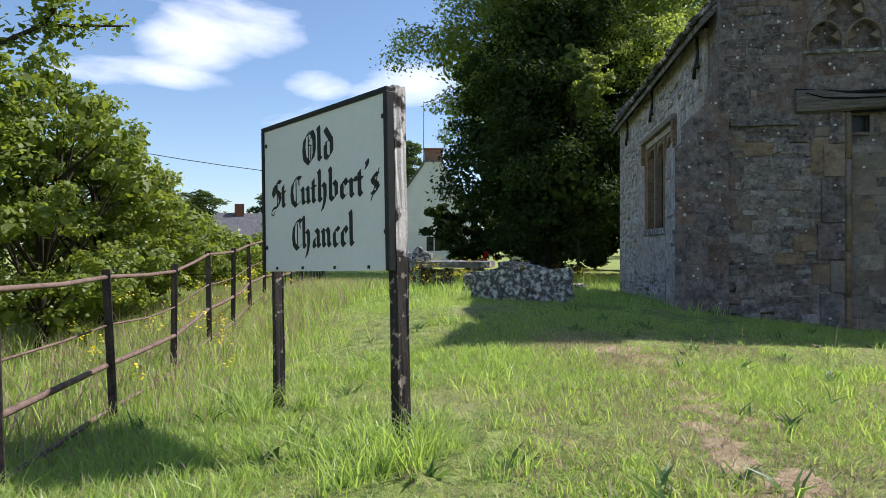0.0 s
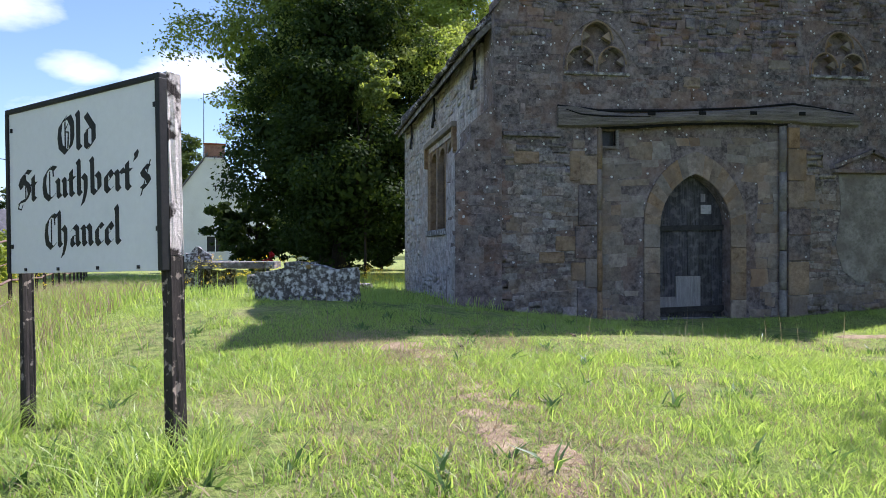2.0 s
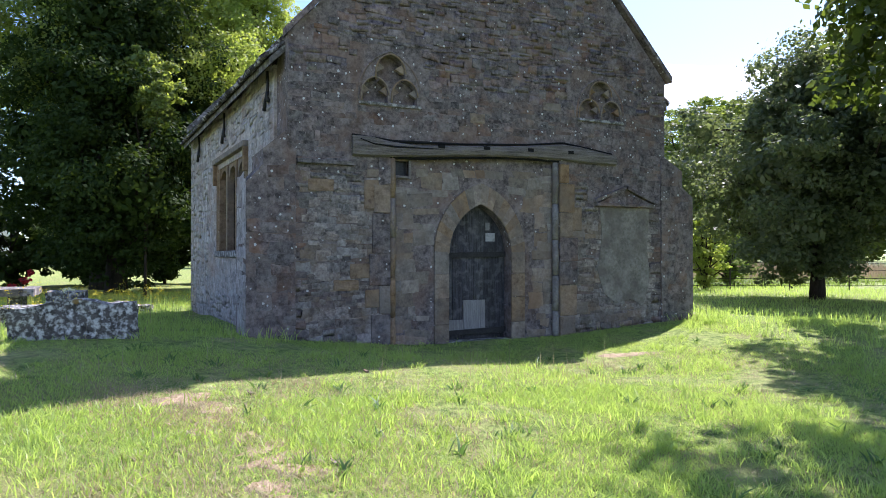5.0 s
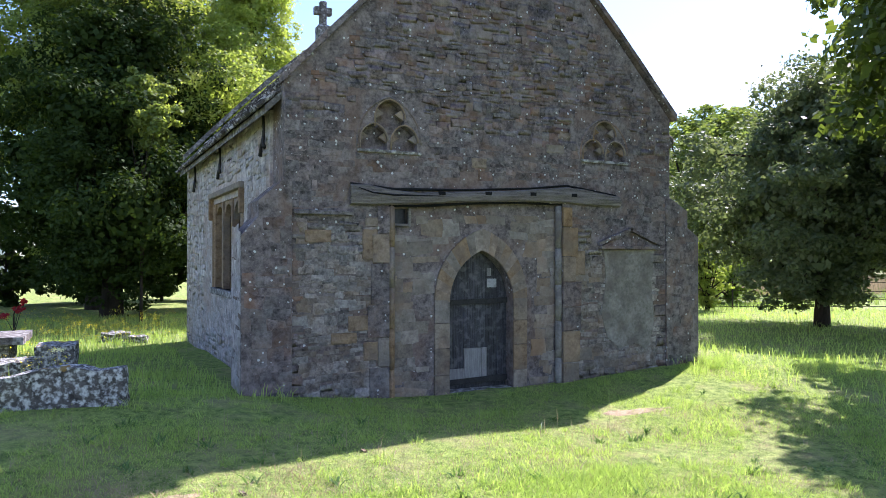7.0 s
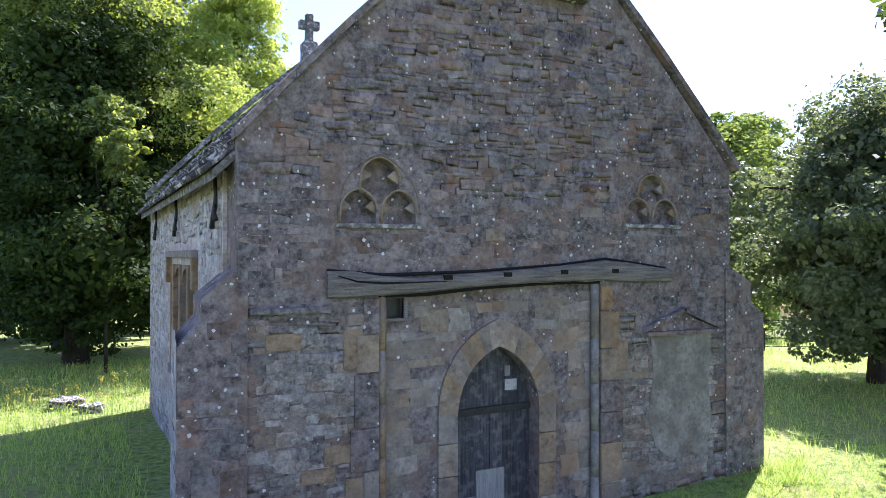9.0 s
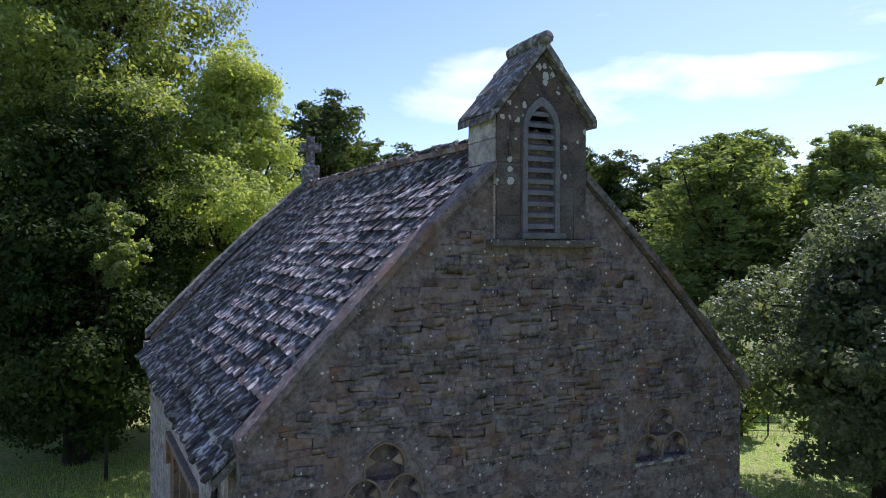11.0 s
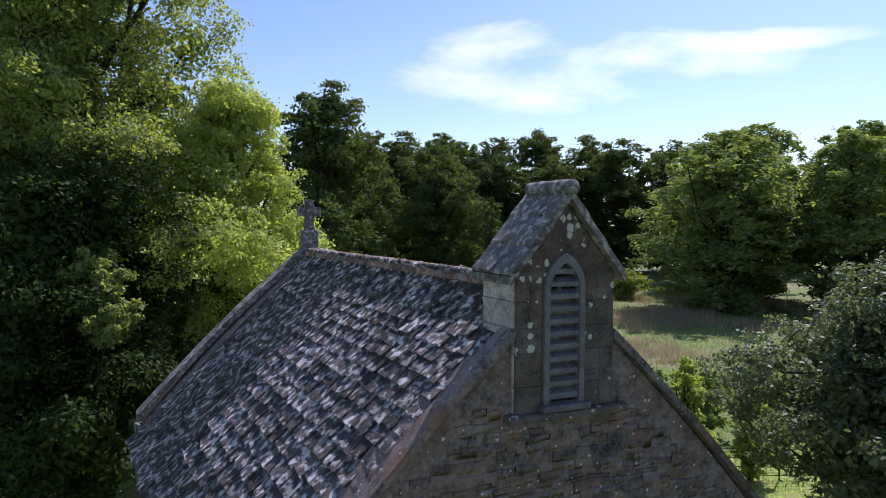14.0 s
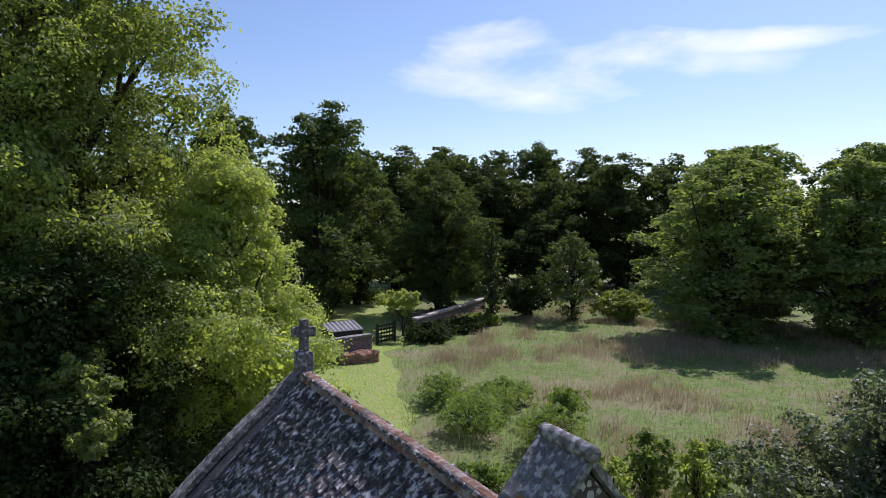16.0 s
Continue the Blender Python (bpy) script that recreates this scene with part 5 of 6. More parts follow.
# trees behind the chapel; their sunlit and shaded parts also differ by leaf colour
tree("tree", -0.7, 27.8, "tall dark broadleaf tree beside the chapel", 24, 5.8, 0.6, 0.42, LEAF_TALL, 230000, 0.072, 101, 50, 0.95, fat=1.15, core=14)
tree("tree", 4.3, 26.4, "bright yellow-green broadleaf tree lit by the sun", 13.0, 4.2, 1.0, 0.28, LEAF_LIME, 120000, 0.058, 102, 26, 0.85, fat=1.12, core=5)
# near-black leaves carry the shade of the tall tree's lower left
tree("tree", -0.3, 23.8, "spreading tree with drooping branches, shade put into its leaf colour", 10.0, 5.0, 0.3, 0.28, LEAF_DARK, 95000, 0.075, 103, 38, 0.8, fat=1.15, core=5)
# added clump: the lighter leaf colour stands for a sunlit bough
tree("tree", 0.5, 21.8, "added lighter-leaved bough on a thin stem, sun put into its colour", 7.3, 1.8, 5.0, 0.04, LEAF_TALL, 13000, 0.062, 107, 8, fat=1.1)
tree("tree", 17.4, 12.8, "small dense tree with glossy dark leaves", 7.1, 4.15, 0.6, 0.17, LEAF_GLOSS, 105000, 0.068, 104, 44, fat=1.1, core=14)
tree("tree", 14.5, 4.5, "spreading broadleaf tree shading the lawn", 11.0, 5.4, 2.0, 0.26, LEAF_SHADE, 110000, 0.125, 105, 46, fat=1.35, core=14)
tree("tree", 20.8, 10.3, "broadleaf tree crowding the small dark tree", 8.8, 3.7, 0.8, 0.18, LEAF_SHADE, 60000, 0.078, 106, 34, fat=1.15, core=5)
# shrubs added to fill a bright gap with shade-dark leaves
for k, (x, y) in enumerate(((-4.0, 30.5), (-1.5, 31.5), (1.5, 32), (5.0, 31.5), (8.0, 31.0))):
    tree("shrub", x, y, "added shrub darkening the gap under the tall trees", 3.6, 2.6, 0.0, 0.06, LEAF_DARK, 7000, 0.12, 150 + k, 16, group="undergrowth behind the trees", category="shrub")

# hedge along the fence
HEDGE = [(-5.5, 7.4, 2.4, 1.35, 117), (-5.1, 6.0, 2.9, 1.5, 111), (-6.0, 9.0, 1.6, 1.5, 112), (-5.4, 4.0, 3.9, 1.8, 113), (-7.4, 12.5, 1.3, 1.8, 114), (-8.6, 17, 1.3, 2.0, 115), (-9.8, 23, 1.35, 2.2, 116)]
for x, y, hgt, rad, s in HEDGE:
    tree("hedge_shrub", x, y, "overgrown hawthorn hedge shrub beyond the iron fence", hgt, rad, 0.05, 0.05, LEAF_HEDGE, 30000 if y < 10 else 12000, 0.032 if y < 10 else 0.05, s, 30, group="hedge along the fence", category="shrub", per=30)

# loose hawthorn branch reaching over the hedge
branch = thing("hawthorn", -3.95, 3.1, 0.0, "leggy hawthorn with leafy twigs reaching out", "shrub")
bp = [(-0.9, 0.2, 0.0), (-0.6, 0.3, 0.9), (-0.3, 0.5, 1.7), (0.1, 0.7, 2.25), (0.5, 0.95, 2.55), (0.95, 1.25, 2.62)]
part("trunk", mesh_of("trunk", *tube(bp, [0.06, 0.045, 0.035, 0.022, 0.014, 0.006], 8), BARK, True), branch)
for k, (a, b) in enumerate((((-0.3, 0.5, 1.7), (-0.5, 0.6, 3.1)), ((0.1, 0.7, 2.25), (0.15, 0.9, 3.2)), ((0.5, 0.95, 2.55), (0.62, 1.1, 3.0)), ((-0.6, 0.3, 0.9), (-0.1, 0.9, 1.3)), ((-0.45, 0.4, 1.3), (0.35, 1.0, 1.75)))):
    a, b = Vector(a), Vector(b)
    pts = [a, a.lerp(b, 0.5) + Vector((0.06, 0.04, 0.05)), b]
    limb = part("limb", mesh_of("limb", *tube(pts, [0.02, 0.012, 0.004], 6), BARK, True), branch)
rngb = np.random.default_rng(5)
cs = []
for pts in (bp[2:], [(-0.3, 0.5, 1.7), (-0.5, 0.6, 3.1)], [(0.1, 0.7, 2.25), (0.15, 0.9, 3.2)], [(0.5, 0.95, 2.55), (0.62, 1.1, 3.0)], [(-0.6, 0.3, 0.9), (-0.1, 0.9, 1.3)], [(-0.45, 0.4, 1.3), (0.35, 1.0, 1.75)]):
    pts = np.array(pts)
    for i in range(60):
        f = rngb.uniform(0, len(pts) - 1.001)
        k = int(f)
        cs.append(pts[k] + (pts[k + 1] - pts[k]) * (f - k) + rngb.normal(size=3) * 0.05)
cs = np.array(cs)
v, f = leaf_cloud(cs, np.zeros_like(cs) + np.array([0, 0, 1.0]), 9, 0.045, 0.032, 6)
part("crown", quick_mesh("crown", v, f, LEAF_HEDGE), branch)

# woodland
WOOD = [(20, 75, 22.5, 8.5), (33, 73, 17, 6.8), (27, 84, 19, 8), (12, 88, 23, 9), (38, 100, 21, 9), (48, 104, 22, 9.5), (57, 104, 22, 9), (64, 100, 23, 9), (72, 96, 22, 9), (80, 88, 21, 9), (90, 84, 22, 9), (43, 96, 18, 8), (53, 97, 18, 8), (61, 92, 18, 8),
        (49.5, 48, 16.5, 9), (57.5, 41.5, 16, 8.5), (60, 54, 18.5, 9), (67, 46, 18, 9), (65, 33, 15, 8), (66, 62, 19, 8), (72, 70, 20, 9),
        (4, 96, 22, 9), (-6, 104, 20, 9), (-15, 62, 11, 5), (-24, 66, 9, 5), (-33, 78, 10, 5), (-42, 74, 8, 6), (-20, 80, 9, 6), (98, 90, 23, 10), (100, 70, 22, 10), (30, 100, 21, 9), (51, 110, 22, 11), (69, 86, 20, 9.5), (45, 90, 12, 7), (56, 88, 12, 7)]
woods = []
for i in range(6):
    lob = lobes_of(23, 8.6, 0.0, 200 + i, 36, 0.9, 1.2, 5)
    woods.append((trunk_mesh(15, 0.4, lob, 210 + i), crown_mesh(lob, 30000, 40, 0.235, 220 + i, LEAF_WOOD if i < 4 else LEAF_OAK, True)))
rng = random.Random(8)
for i, (x, y, hgt, rad) in enumerate(WOOD):
    t = thing("woodland_tree", x, y, 0, "tall dark woodland tree at the field edge", "tree", "woodland behind the field", rz=rng.uniform(0, 360))
    kind = woods[4 + i % 2] if 49 < x < 75 and y < 75 else woods[i % 4]
    for nm, me in (("trunk", kind[0]), ("crown", kind[1])):
        o = part(nm, me, t)
        o.scale = (rad / 8.0, rad / 8.0, hgt / 23)

# shrubs of the field
for k, (nm, x, y, hgt, rad, leaf, lab) in enumerate((
        ("small_tree", 43.5, 62.5, 9.4, 4.0, LEAF_SHADE, "rounded young tree standing in the field"), ("ivy_column", 34.2, 63, 10.5, 1.5, LEAF_SHADE, "narrow ivy-clad tree"),
        ("shrub", 40, 66, 4.5, 3.0, LEAF_DARK, "dense green shrub under the wood"), ("shrub", 48, 60, 3.0, 3.2, LEAF_HEDGE, "bramble thicket at the field edge"), ("shrub", 53, 52, 2.6, 3.0, LEAF_HEDGE, "bramble thicket at the field edge"),
        ("shrub", 25.2, 57.4, 1.3, 2.6, LEAF_DARK, "bramble thicket by the garden wall"), ("shrub", 29.4, 60.4, 1.0, 2.4, LEAF_DARK, "bramble thicket by the garden wall"), ("shrub", 33.0, 63.2, 1.0, 2.2, LEAF_HEDGE, "tall weeds by the garden wall"),
        ("shrub", 16.4, 33.0, 2.0, 2.4, LEAF_FRESH, "young green thicket in the long grass"), ("shrub", 18.8, 35.5, 1.7, 2.3, LEAF_FRESH, "young green thicket in the long grass"), ("shrub", 18.6, 29.5, 2.1, 2.2, LEAF_FRESH, "young green thicket in the long grass"),
        ("sapling", 17.1, 19.3, 3.9, 1.0, LEAF_LIME, "bright green sapling behind the chapel"), ("sapling", 15.0, 20.5, 3.2, 1.0, LEAF_LIME, "bright green sapling behind the chapel"), ("sapling", 18.8, 18.2, 2.8, 0.9, LEAF_LIME, "bright green sapling behind the chapel"),
        ("sapling", 13.0, 21.5, 2.2, 1.1, LEAF_FRESH, "bright green sapling behind the chapel"), ("shrub", 17.5, 38.5, 1.7, 2.0, LEAF_FRESH, "young green thicket in the long grass"), ("shrub", 20.8, 37, 1.5, 1.8, LEAF_FRESH, "young green thicket in the long grass"), ("shrub", 22.3, 33.5, 1.7, 1.6, LEAF_FRESH, "young green thicket in the long grass"),
        ("sapling", 18.9, 23.4, 2.7, 1.2, LEAF_FRESH, "bright green sapling behind the chapel"), ("sapling", 20.6, 21.8, 2.6, 1.2, LEAF_FRESH, "bright green sapling behind the chapel"), ("sapling", 16.4, 24.6, 2.4, 1.2, LEAF_FRESH, "bright green sapling behind the chapel"), ("sapling", 22.2, 20.2, 2.2, 1.1, LEAF_FRESH, "bright green sapling behind the chapel"),
        ("shrub", 13.5, 26.0, 1.4, 1.4, LEAF_FRESH, "low green weeds behind the chapel"))):
    far = y > 40
    tree(nm, x, y, lab, hgt, rad, 0.05, 0.05 + 0.01 * hgt, leaf, 7000 if far else 5500, 0.13 if far else 0.06, 300 + k, 42, group="shrubs of the field", category="tree" if "tree" in nm else "shrub", fat=0.95, core=4)
tree("garden_tree", 23.8, 60.5, "flat-topped ornamental garden tree", 4.0, 2.9, 2.2, 0.09, LEAF_LIME, 8000, 0.10, 330, 16)

# ---- iron fence ----
fence_posts = [(-1.80, 1.1), (-2.10, 2.26), (-2.43, 3.395), (-2.82, 4.605), (-3.05, 5.555), (-3.39, 6.65), (-3.74, 7.78), (-4.09, 8.95)]
for i in range(12):
    fence_posts.append((-4.09 - 0.33 * (i + 1), 8.95 + 1.12 * (i + 1)))
fence = thing("iron_fence", *fence_posts[0], 0, "rusty iron estate fence with dark flat posts", "fence")
fence.matrix_world = Matrix()
rng = random.Random(9)
tops = []
for i, (x, y) in enumerate(fence_posts):
    g = ground_z(x, y)
    g = 0.0 if i < 4 else g
    lean = rng.uniform(-0.03, 0.03) - (0.05 if i == 2 else 0)
    turn_deg = math.degrees(math.atan2(1.12, -0.33))
    bm = box_bm(-0.022, 0.022, -0.010, 0.010, -0.3, 0.94, 0.003, 0.001, 2, i)
    p = part("post", bm_mesh("post", bm, POST_DARK), fence)
    p.matrix_local = pose(x, y, g, rng.uniform(-2, 2), math.degrees(lean), turn_deg - 72 + rng.uniform(-4, 4))
    tops.append((x + lean * 0.9, y, g + 0.90 + rng.uniform(-0.012, 0.012)))
for k, (drop, rad) in enumerate(((0.0, 0.013), (0.27, 0.006), (0.48, 0.016), (0.74, 0.014))):
    pts = []
    for i, (x, y, z) in enumerate(tops):
        pts.append((x, y, z - drop + rng.uniform(-0.008, 0.008)))
        if i + 1 < len(tops):
            x2, y2, z2 = tops[i + 1]
            pts.append(((x + x2) / 2 + rng.uniform(-0.015, 0.015), (y + y2) / 2, (z + z2) / 2 - drop - rng.uniform(0, 0.02)))
    part("rail", mesh_of("rail", *tube(pts, [rad] * len(pts), 6), RUST, True), fence, "bent rusty rail")

# wire and post fence at the field edge
field_fence = thing("field_fence", 19, 15, 0, "thin metal field fence with wire rails", "fence")
field_fence.matrix_world = Matrix()
ff = [(12.0 + 1.9 * i, 21.5 - 0.92 * i) for i in range(13)]
for x, y in ff:
    part("post", bm_mesh("post", box_bm(x - 0.025, x + 0.025, y - 0.015, y + 0.015, -0.2, 1.15, 0.004), POST_DARK), field_fence)
for z in (0.25, 0.5, 0.78, 1.08):
    part("rail", mesh_of("rail", *tube([(x, y, z + rng.uniform(-0.02, 0.02)) for x, y in ff], [0.012] * len(ff), 5), POST_DARK), field_fence)


# ---- tombs ----
def rough_block(name, x0, x1, y0, y1, z0, z1, mat, parent, seed, amp=0.02, cuts=5, hump=0.0, label=""):
    bm = box_bm(x0, x1, y0, y1, z0, z1, 0.0, 0.0, cuts)
    off = Vector((seed * 3.1, seed * 1.7, 0))
    for v in bm.verts:
        f = (v.co.x - x0) / (x1 - x0)
        if hump and v.co.z > (z0 + z1) / 2:
            v.co.z += hump * max(0.0, 1 - abs(f - 0.47) / 0.26) ** 0.4 if abs(f - 0.47) < 0.26 else 0.0
        n3 = noise.noise_vector(v.co * 7 + off)
        v.co += n3 * amp
    return part(name, bm_mesh(name, bm, mat), parent, label)


tomb = thing("tomb", -0.45, 8.45, 0.4, "low broken chest tomb crusted with white and orange lichen", "tomb")
tomb.matrix_world = pose(-0.49, 8.45, 0.54, 0, -2.5, -6)
rough_block("front_slab", -0.62, 0.62, -0.11, 0.11, -0.35, 0.25, TOMB, tomb, 1, 0.022, 8, 0.07)
rough_block("core", -0.50, 0.05, 0.10, 0.7, -0.25, 0.14, TOMB, tomb, 2, 0.04, 4)
tomb = thing("tomb", -0.75, 10.6, 0.43, "grey lichened stone block of a ruined tomb", "tomb")
rough_block("block", -0.2, 0.26, -0.3, 0.3, -0.25, 0.42, TOMB, tomb, 3, 0.02, 5)
rough_block("block", -0.75, -0.22, -0.2, 0.35, -0.25, 0.22, TOMB, tomb, 4, 0.03, 5)
table = thing("table_tomb", -2.0, 12.4, 0.3, "table tomb with a thin pale stone slab", "tomb")
rough_block("slab", -0.8, 0.75, -0.55, 0.55, 0.42, 0.53, COPING, table, 5, 0.012, 5)
for x in (-0.6, 0.45):
    rough_block("support", x - 0.06, x + 0.10, -0.4, 0.4, -0.2, 0.42, TOMB, table, 6, 0.012, 3)
headstone = thing("headstone", -2.65, 12.6, 0.25, "worn grey headstone leaning among weeds", "headstone")
rough_block("stone", -0.22, 0.24, -0.07, 0.07, -0.25, 0.72, TOMB, headstone, 7, 0.04, 6, 0.12)
rough_block("stone", 0.24, 0.62, -0.09, 0.09, -0.25, 0.42, TOMB, headstone, 8, 0.05, 5)
for x, y, s in ((0.35, 17.5, 0.22), (-0.1, 18.1, 0.3)):
    lump = thing("fallen_stone", x, y, ground_z(x, y), "weathered grey fallen stone in the grass", "stone")
    rough_block("stone", -s, s, -s * 0.6, s * 0.6, -0.1, s * 0.7, TOMB, lump, 11, 0.06, 5)
for x, y in ((1.05, 3.55), (2.1, 6.2), (0.9, 5.4)):
    pebble = thing("pebble", x, y, ground_z(x, y), "small pale stone lying in the turf", "stone")
    rough_block("stone", -0.04, 0.04, -0.03, 0.03, -0.03, 0.025, HAMSTONE, pebble, 12, 0.05, 3)

# ---- unidentified red thing under the trees, built as a shrub ----
red_leaf = leaf_material("crimson_leaf", (0.25, 0.01, 0.02), (0.45, 0.03, 0.05), 0.3)
shrub = thing("red_thing", -2.35, 19.6, 0.1, "small unidentified red thing in the tree shade, built as a red-leaved shrub", "shrub")
lob = [(-0.2, 0, 0.45, 0.12), (0.05, 0.05, 0.6, 0.13), (0.22, 0, 0.8, 0.10)]
part("trunk", trunk_mesh(0.8, 0.03, lob, 3), shrub)
part("crown", crown_mesh(lob, 600, 20, 0.032, 71, red_leaf), shrub)

# ---- white house and cottage ----
house = thing("house", -8.6, 46, 0, "white rendered house with steep gable and brick chimney", "house")
house.matrix_world = pose(-8.5, 45, 0, 0, 0, 10)
hw = [(-2.6, -0.3), (2.6, -0.3), (2.6, 3.3), (0.45, 7.0), (-0.45, 7.0), (-2.6, 4.0)]
wall = part("wall", solid("wall", *prism(hw, 0, 9), WHITEWASH), house, "white rendered wall")
for x0, z0, x1, z1 in ((-2.8, 3.75, -0.42, 7.1), (2.8, 3.0, 0.42, 7.1)):
    part("roof", solid("roof", *prism([(x0, z0), (x1, z1), (x1, z1 + 0.16), (x0, z0 + 0.16)], -0.15, 9.2), SLATE), house, "grey slate roof")
chim = part("chimney", bm_mesh("chimney", box_bm(-0.62, 0.62, 0.0, 0.8, 6.8, 7.75, 0.02), BRICK_RED), house, "red brick chimney")
part("cap", bm_mesh("cap", box_bm(-0.68, 0.68, -0.05, 0.85, 7.72, 7.82, 0.02), BRICK_RED), chim)
part("flashing", bm_mesh("flashing", box_bm(-0.7, 0.7, -0.06, 0.0, 6.75, 6.9, 0.02), WHITEWASH), chim)
part("mast", mesh_of("mast", *tube([(-0.66, 0.2, 6.9), (-0.66, 0.2, 11.0)], [0.03, 0.02], 6), IRON), house, "thin aerial mast")
part("aerial", mesh_of("aerial", *tube([(-0.66, 0.2, 10.9), (0.1, 0.2, 11.1)], [0.02, 0.015], 6), IRON), house)
part("wall_tie", bm_mesh("wall_tie", box_bm(-0.12, 0.22, -0.03, 0.0, 5.05, 5.13), IRON), house)
part("wall_tie", bm_mesh("wall_tie", box_bm(0.02, 0.09, -0.03, 0.0, 4.75, 5.05), IRON), house)
win = part("window", bm_mesh("window", box_bm(-0.5, 0.6, -0.04, 0.02, 0.9, 1.9), DARK_GLASS), house)
for x0, x1, z0, z1 in ((-0.55, 0.65, 0.82, 0.92), (-0.55, 0.65, 1.88, 1.96), (-0.55, -0.47, 0.9, 1.9), (0.57, 0.65, 0.9, 1.9), (0.01, 0.07, 0.9, 1.9)):
    part("frame", bm_mesh("frame", box_bm(x0, x1, -0.07, 0.0, z0, z1), WHITEWASH), win)
cottage = thing("cottage", -34, 67, 0, "distant cottage with grey tiled roof and chimney", "house")
cottage.matrix_world = pose(-34, 68, 0, 0, 0, 25)
part("wall", bm_mesh("wall", box_bm(-4, 4, 0, 5, -0.3, 2.4), WHITEWASH), cottage)
part("roof", solid("roof", [(-4.2, -0.3, 2.3), (4.2, -0.3, 2.3), (4.2, 5.3, 2.3), (-4.2, 5.3, 2.3), (-2.4, 2.5, 5.0), (2.6, 2.5, 5.0)], [(0, 1, 5, 4), (1, 2, 5), (2, 3, 4, 5), (3, 0, 4), (3, 2, 1, 0)], SLATE), cottage, "grey tiled hipped roof")
part("chimney", bm_mesh("chimney", box_bm(-0.5, 0.5, 2.1, 2.9, 4.6, 6.0), BRICK_RED), cottage, "brick chimney")
pole = thing("utility_pole", -25.6, 38, 0, "wooden utility pole above the hedge", "utility pole")
part("shaft", mesh_of("shaft", *tube([(0, 0, -0.3), (0, 0, 7.3)], [0.10, 0.08], 8), BARK), pole)
part("insulator", bm_mesh("insulator", box_bm(-0.3, 0.3, -0.05, 0.05, 6.95, 7.05), BARK), pole)
wire = thing("overhead_wire", -25.6, 38, 7.0, "thin sagging overhead wire", "wire")
pts = [(22.6 * i / 10, 10 * i / 10, -1.6 * i / 10 - 2.2 * (i / 10) * (1 - i / 10)) for i in range(11)]
part("cable", mesh_of("cable", *tube(pts, [0.022] * 11, 5), IRON), wire)

# ---- garden beyond the field ----
garden_wall = thing("garden_wall", 13.5, 51.5, 0, "low rubble garden wall with pale coping", "wall", "garden walls")
garden_wall.matrix_world = pose(13.2, 51.4, 0, 0, 0, 17)
rough_block("body", 0, 5.2, -0.2, 0.2, -0.2, 1.75, MORTAR, garden_wall, 21, 0.04, 10)
stones_on(garden_wall, courses(0.05, 5.15, 0, 1.7, lambda *a: True, 61, (0.12, 0.22), (0.2, 0.45)), lambda u, z: pose(u, -0.2, z), RUBBLE, 62, lambda u, z: True, proud=(0.03, 0.07))
rough_block("coping", -0.05, 5.25, -0.26, 0.26, 1.73, 1.86, COPING, garden_wall, 22, 0.04, 8)
heap = thing("garden_heap", 16.8, 51.7, 0, "reddish-brown heap of cuttings against the wall", "heap")
rough_block("mound", -1.5, 1.3, -0.9, 0.6, -0.3, 0.8, STRAW, heap, 23, 0.25, 8)
garden_wall = thing("garden_wall", 25, 61, 0, "long low rubble wall with pale coping", "wall", "garden walls")
garden_wall.matrix_world = pose(25.5, 61.8, 0, 0, 0, 41)
rough_block("body", 0, 18, -0.2, 0.2, -0.2, 1.3, MORTAR, garden_wall, 24, 0.04, 12)
rough_block("coping", -0.05, 18, -0.28, 0.28, 1.28, 1.46, PALE_WALL, garden_wall, 25, 0.05, 12)
shed = thing("cold_frame", 17.5, 58.5, 0, "dark garden frame with ribbed pale roof", "shed")
shed.matrix_world = pose(16.4, 58.0, 0, 0, 0, 8)
part("body", bm_mesh("body", box_bm(0, 3.0, 0, 1.8, -0.1, 1.25, 0.03), SIGN_BLACK), shed)
part("lid", solid("lid", [(-0.05, -0.05, 1.25), (3.05, -0.05, 1.25), (3.05, 1.85, 1.75), (-0.05, 1.85, 1.75), (-0.05, -0.05, 1.31), (3.05, -0.05, 1.31), (3.05, 1.85, 1.81), (-0.05, 1.85, 1.81)], [(0, 1, 2, 3), (4, 5, 6, 7), (0, 1, 5, 4), (1, 2, 6, 5), (2, 3, 7, 6), (3, 0, 4, 7)], SLATE), shed)
for i in range(8):
    x = 0.1 + i * 0.4
    part("rib", solid("rib", [(x + a, y, z + b) for y, z in ((0, 1.3), (1.8, 1.8)) for a, b in ((0, 0), (0.12, 0), (0.12, 0.05), (0, 0.05))], [(0, 1, 2, 3), (7, 6, 5, 4), (0, 4, 5, 1), (1, 5, 6, 2), (2, 6, 7, 3), (3, 7, 4, 0)], PAPER), shed, "pale rib")
gate = thing("wooden_gate", 21.0, 58, 0, "brown slatted wooden field gate", "gate")
gate.matrix_world = pose(20.2, 57.2, 0, 0, 0, 30)
for x in (0, 2.3):
    part("post", bm_mesh("post", box_bm(x - 0.08, x + 0.08, -0.08, 0.08, -0.2, 1.9, 0.01), BARK), gate)
for i in range(5):
    part("slat", bm_mesh("slat", box_bm(0.08, 2.22, -0.03, 0.03, 0.3 + i * 0.32, 0.44 + i * 0.32, 0.006), BARK), gate)
for i in range(6):
    part("upright", bm_mesh("upright", box_bm(0.2 + i * 0.36, 0.30 + i * 0.36, 0.03, 0.06, 0.2, 1.75, 0.006), BARK), gate)


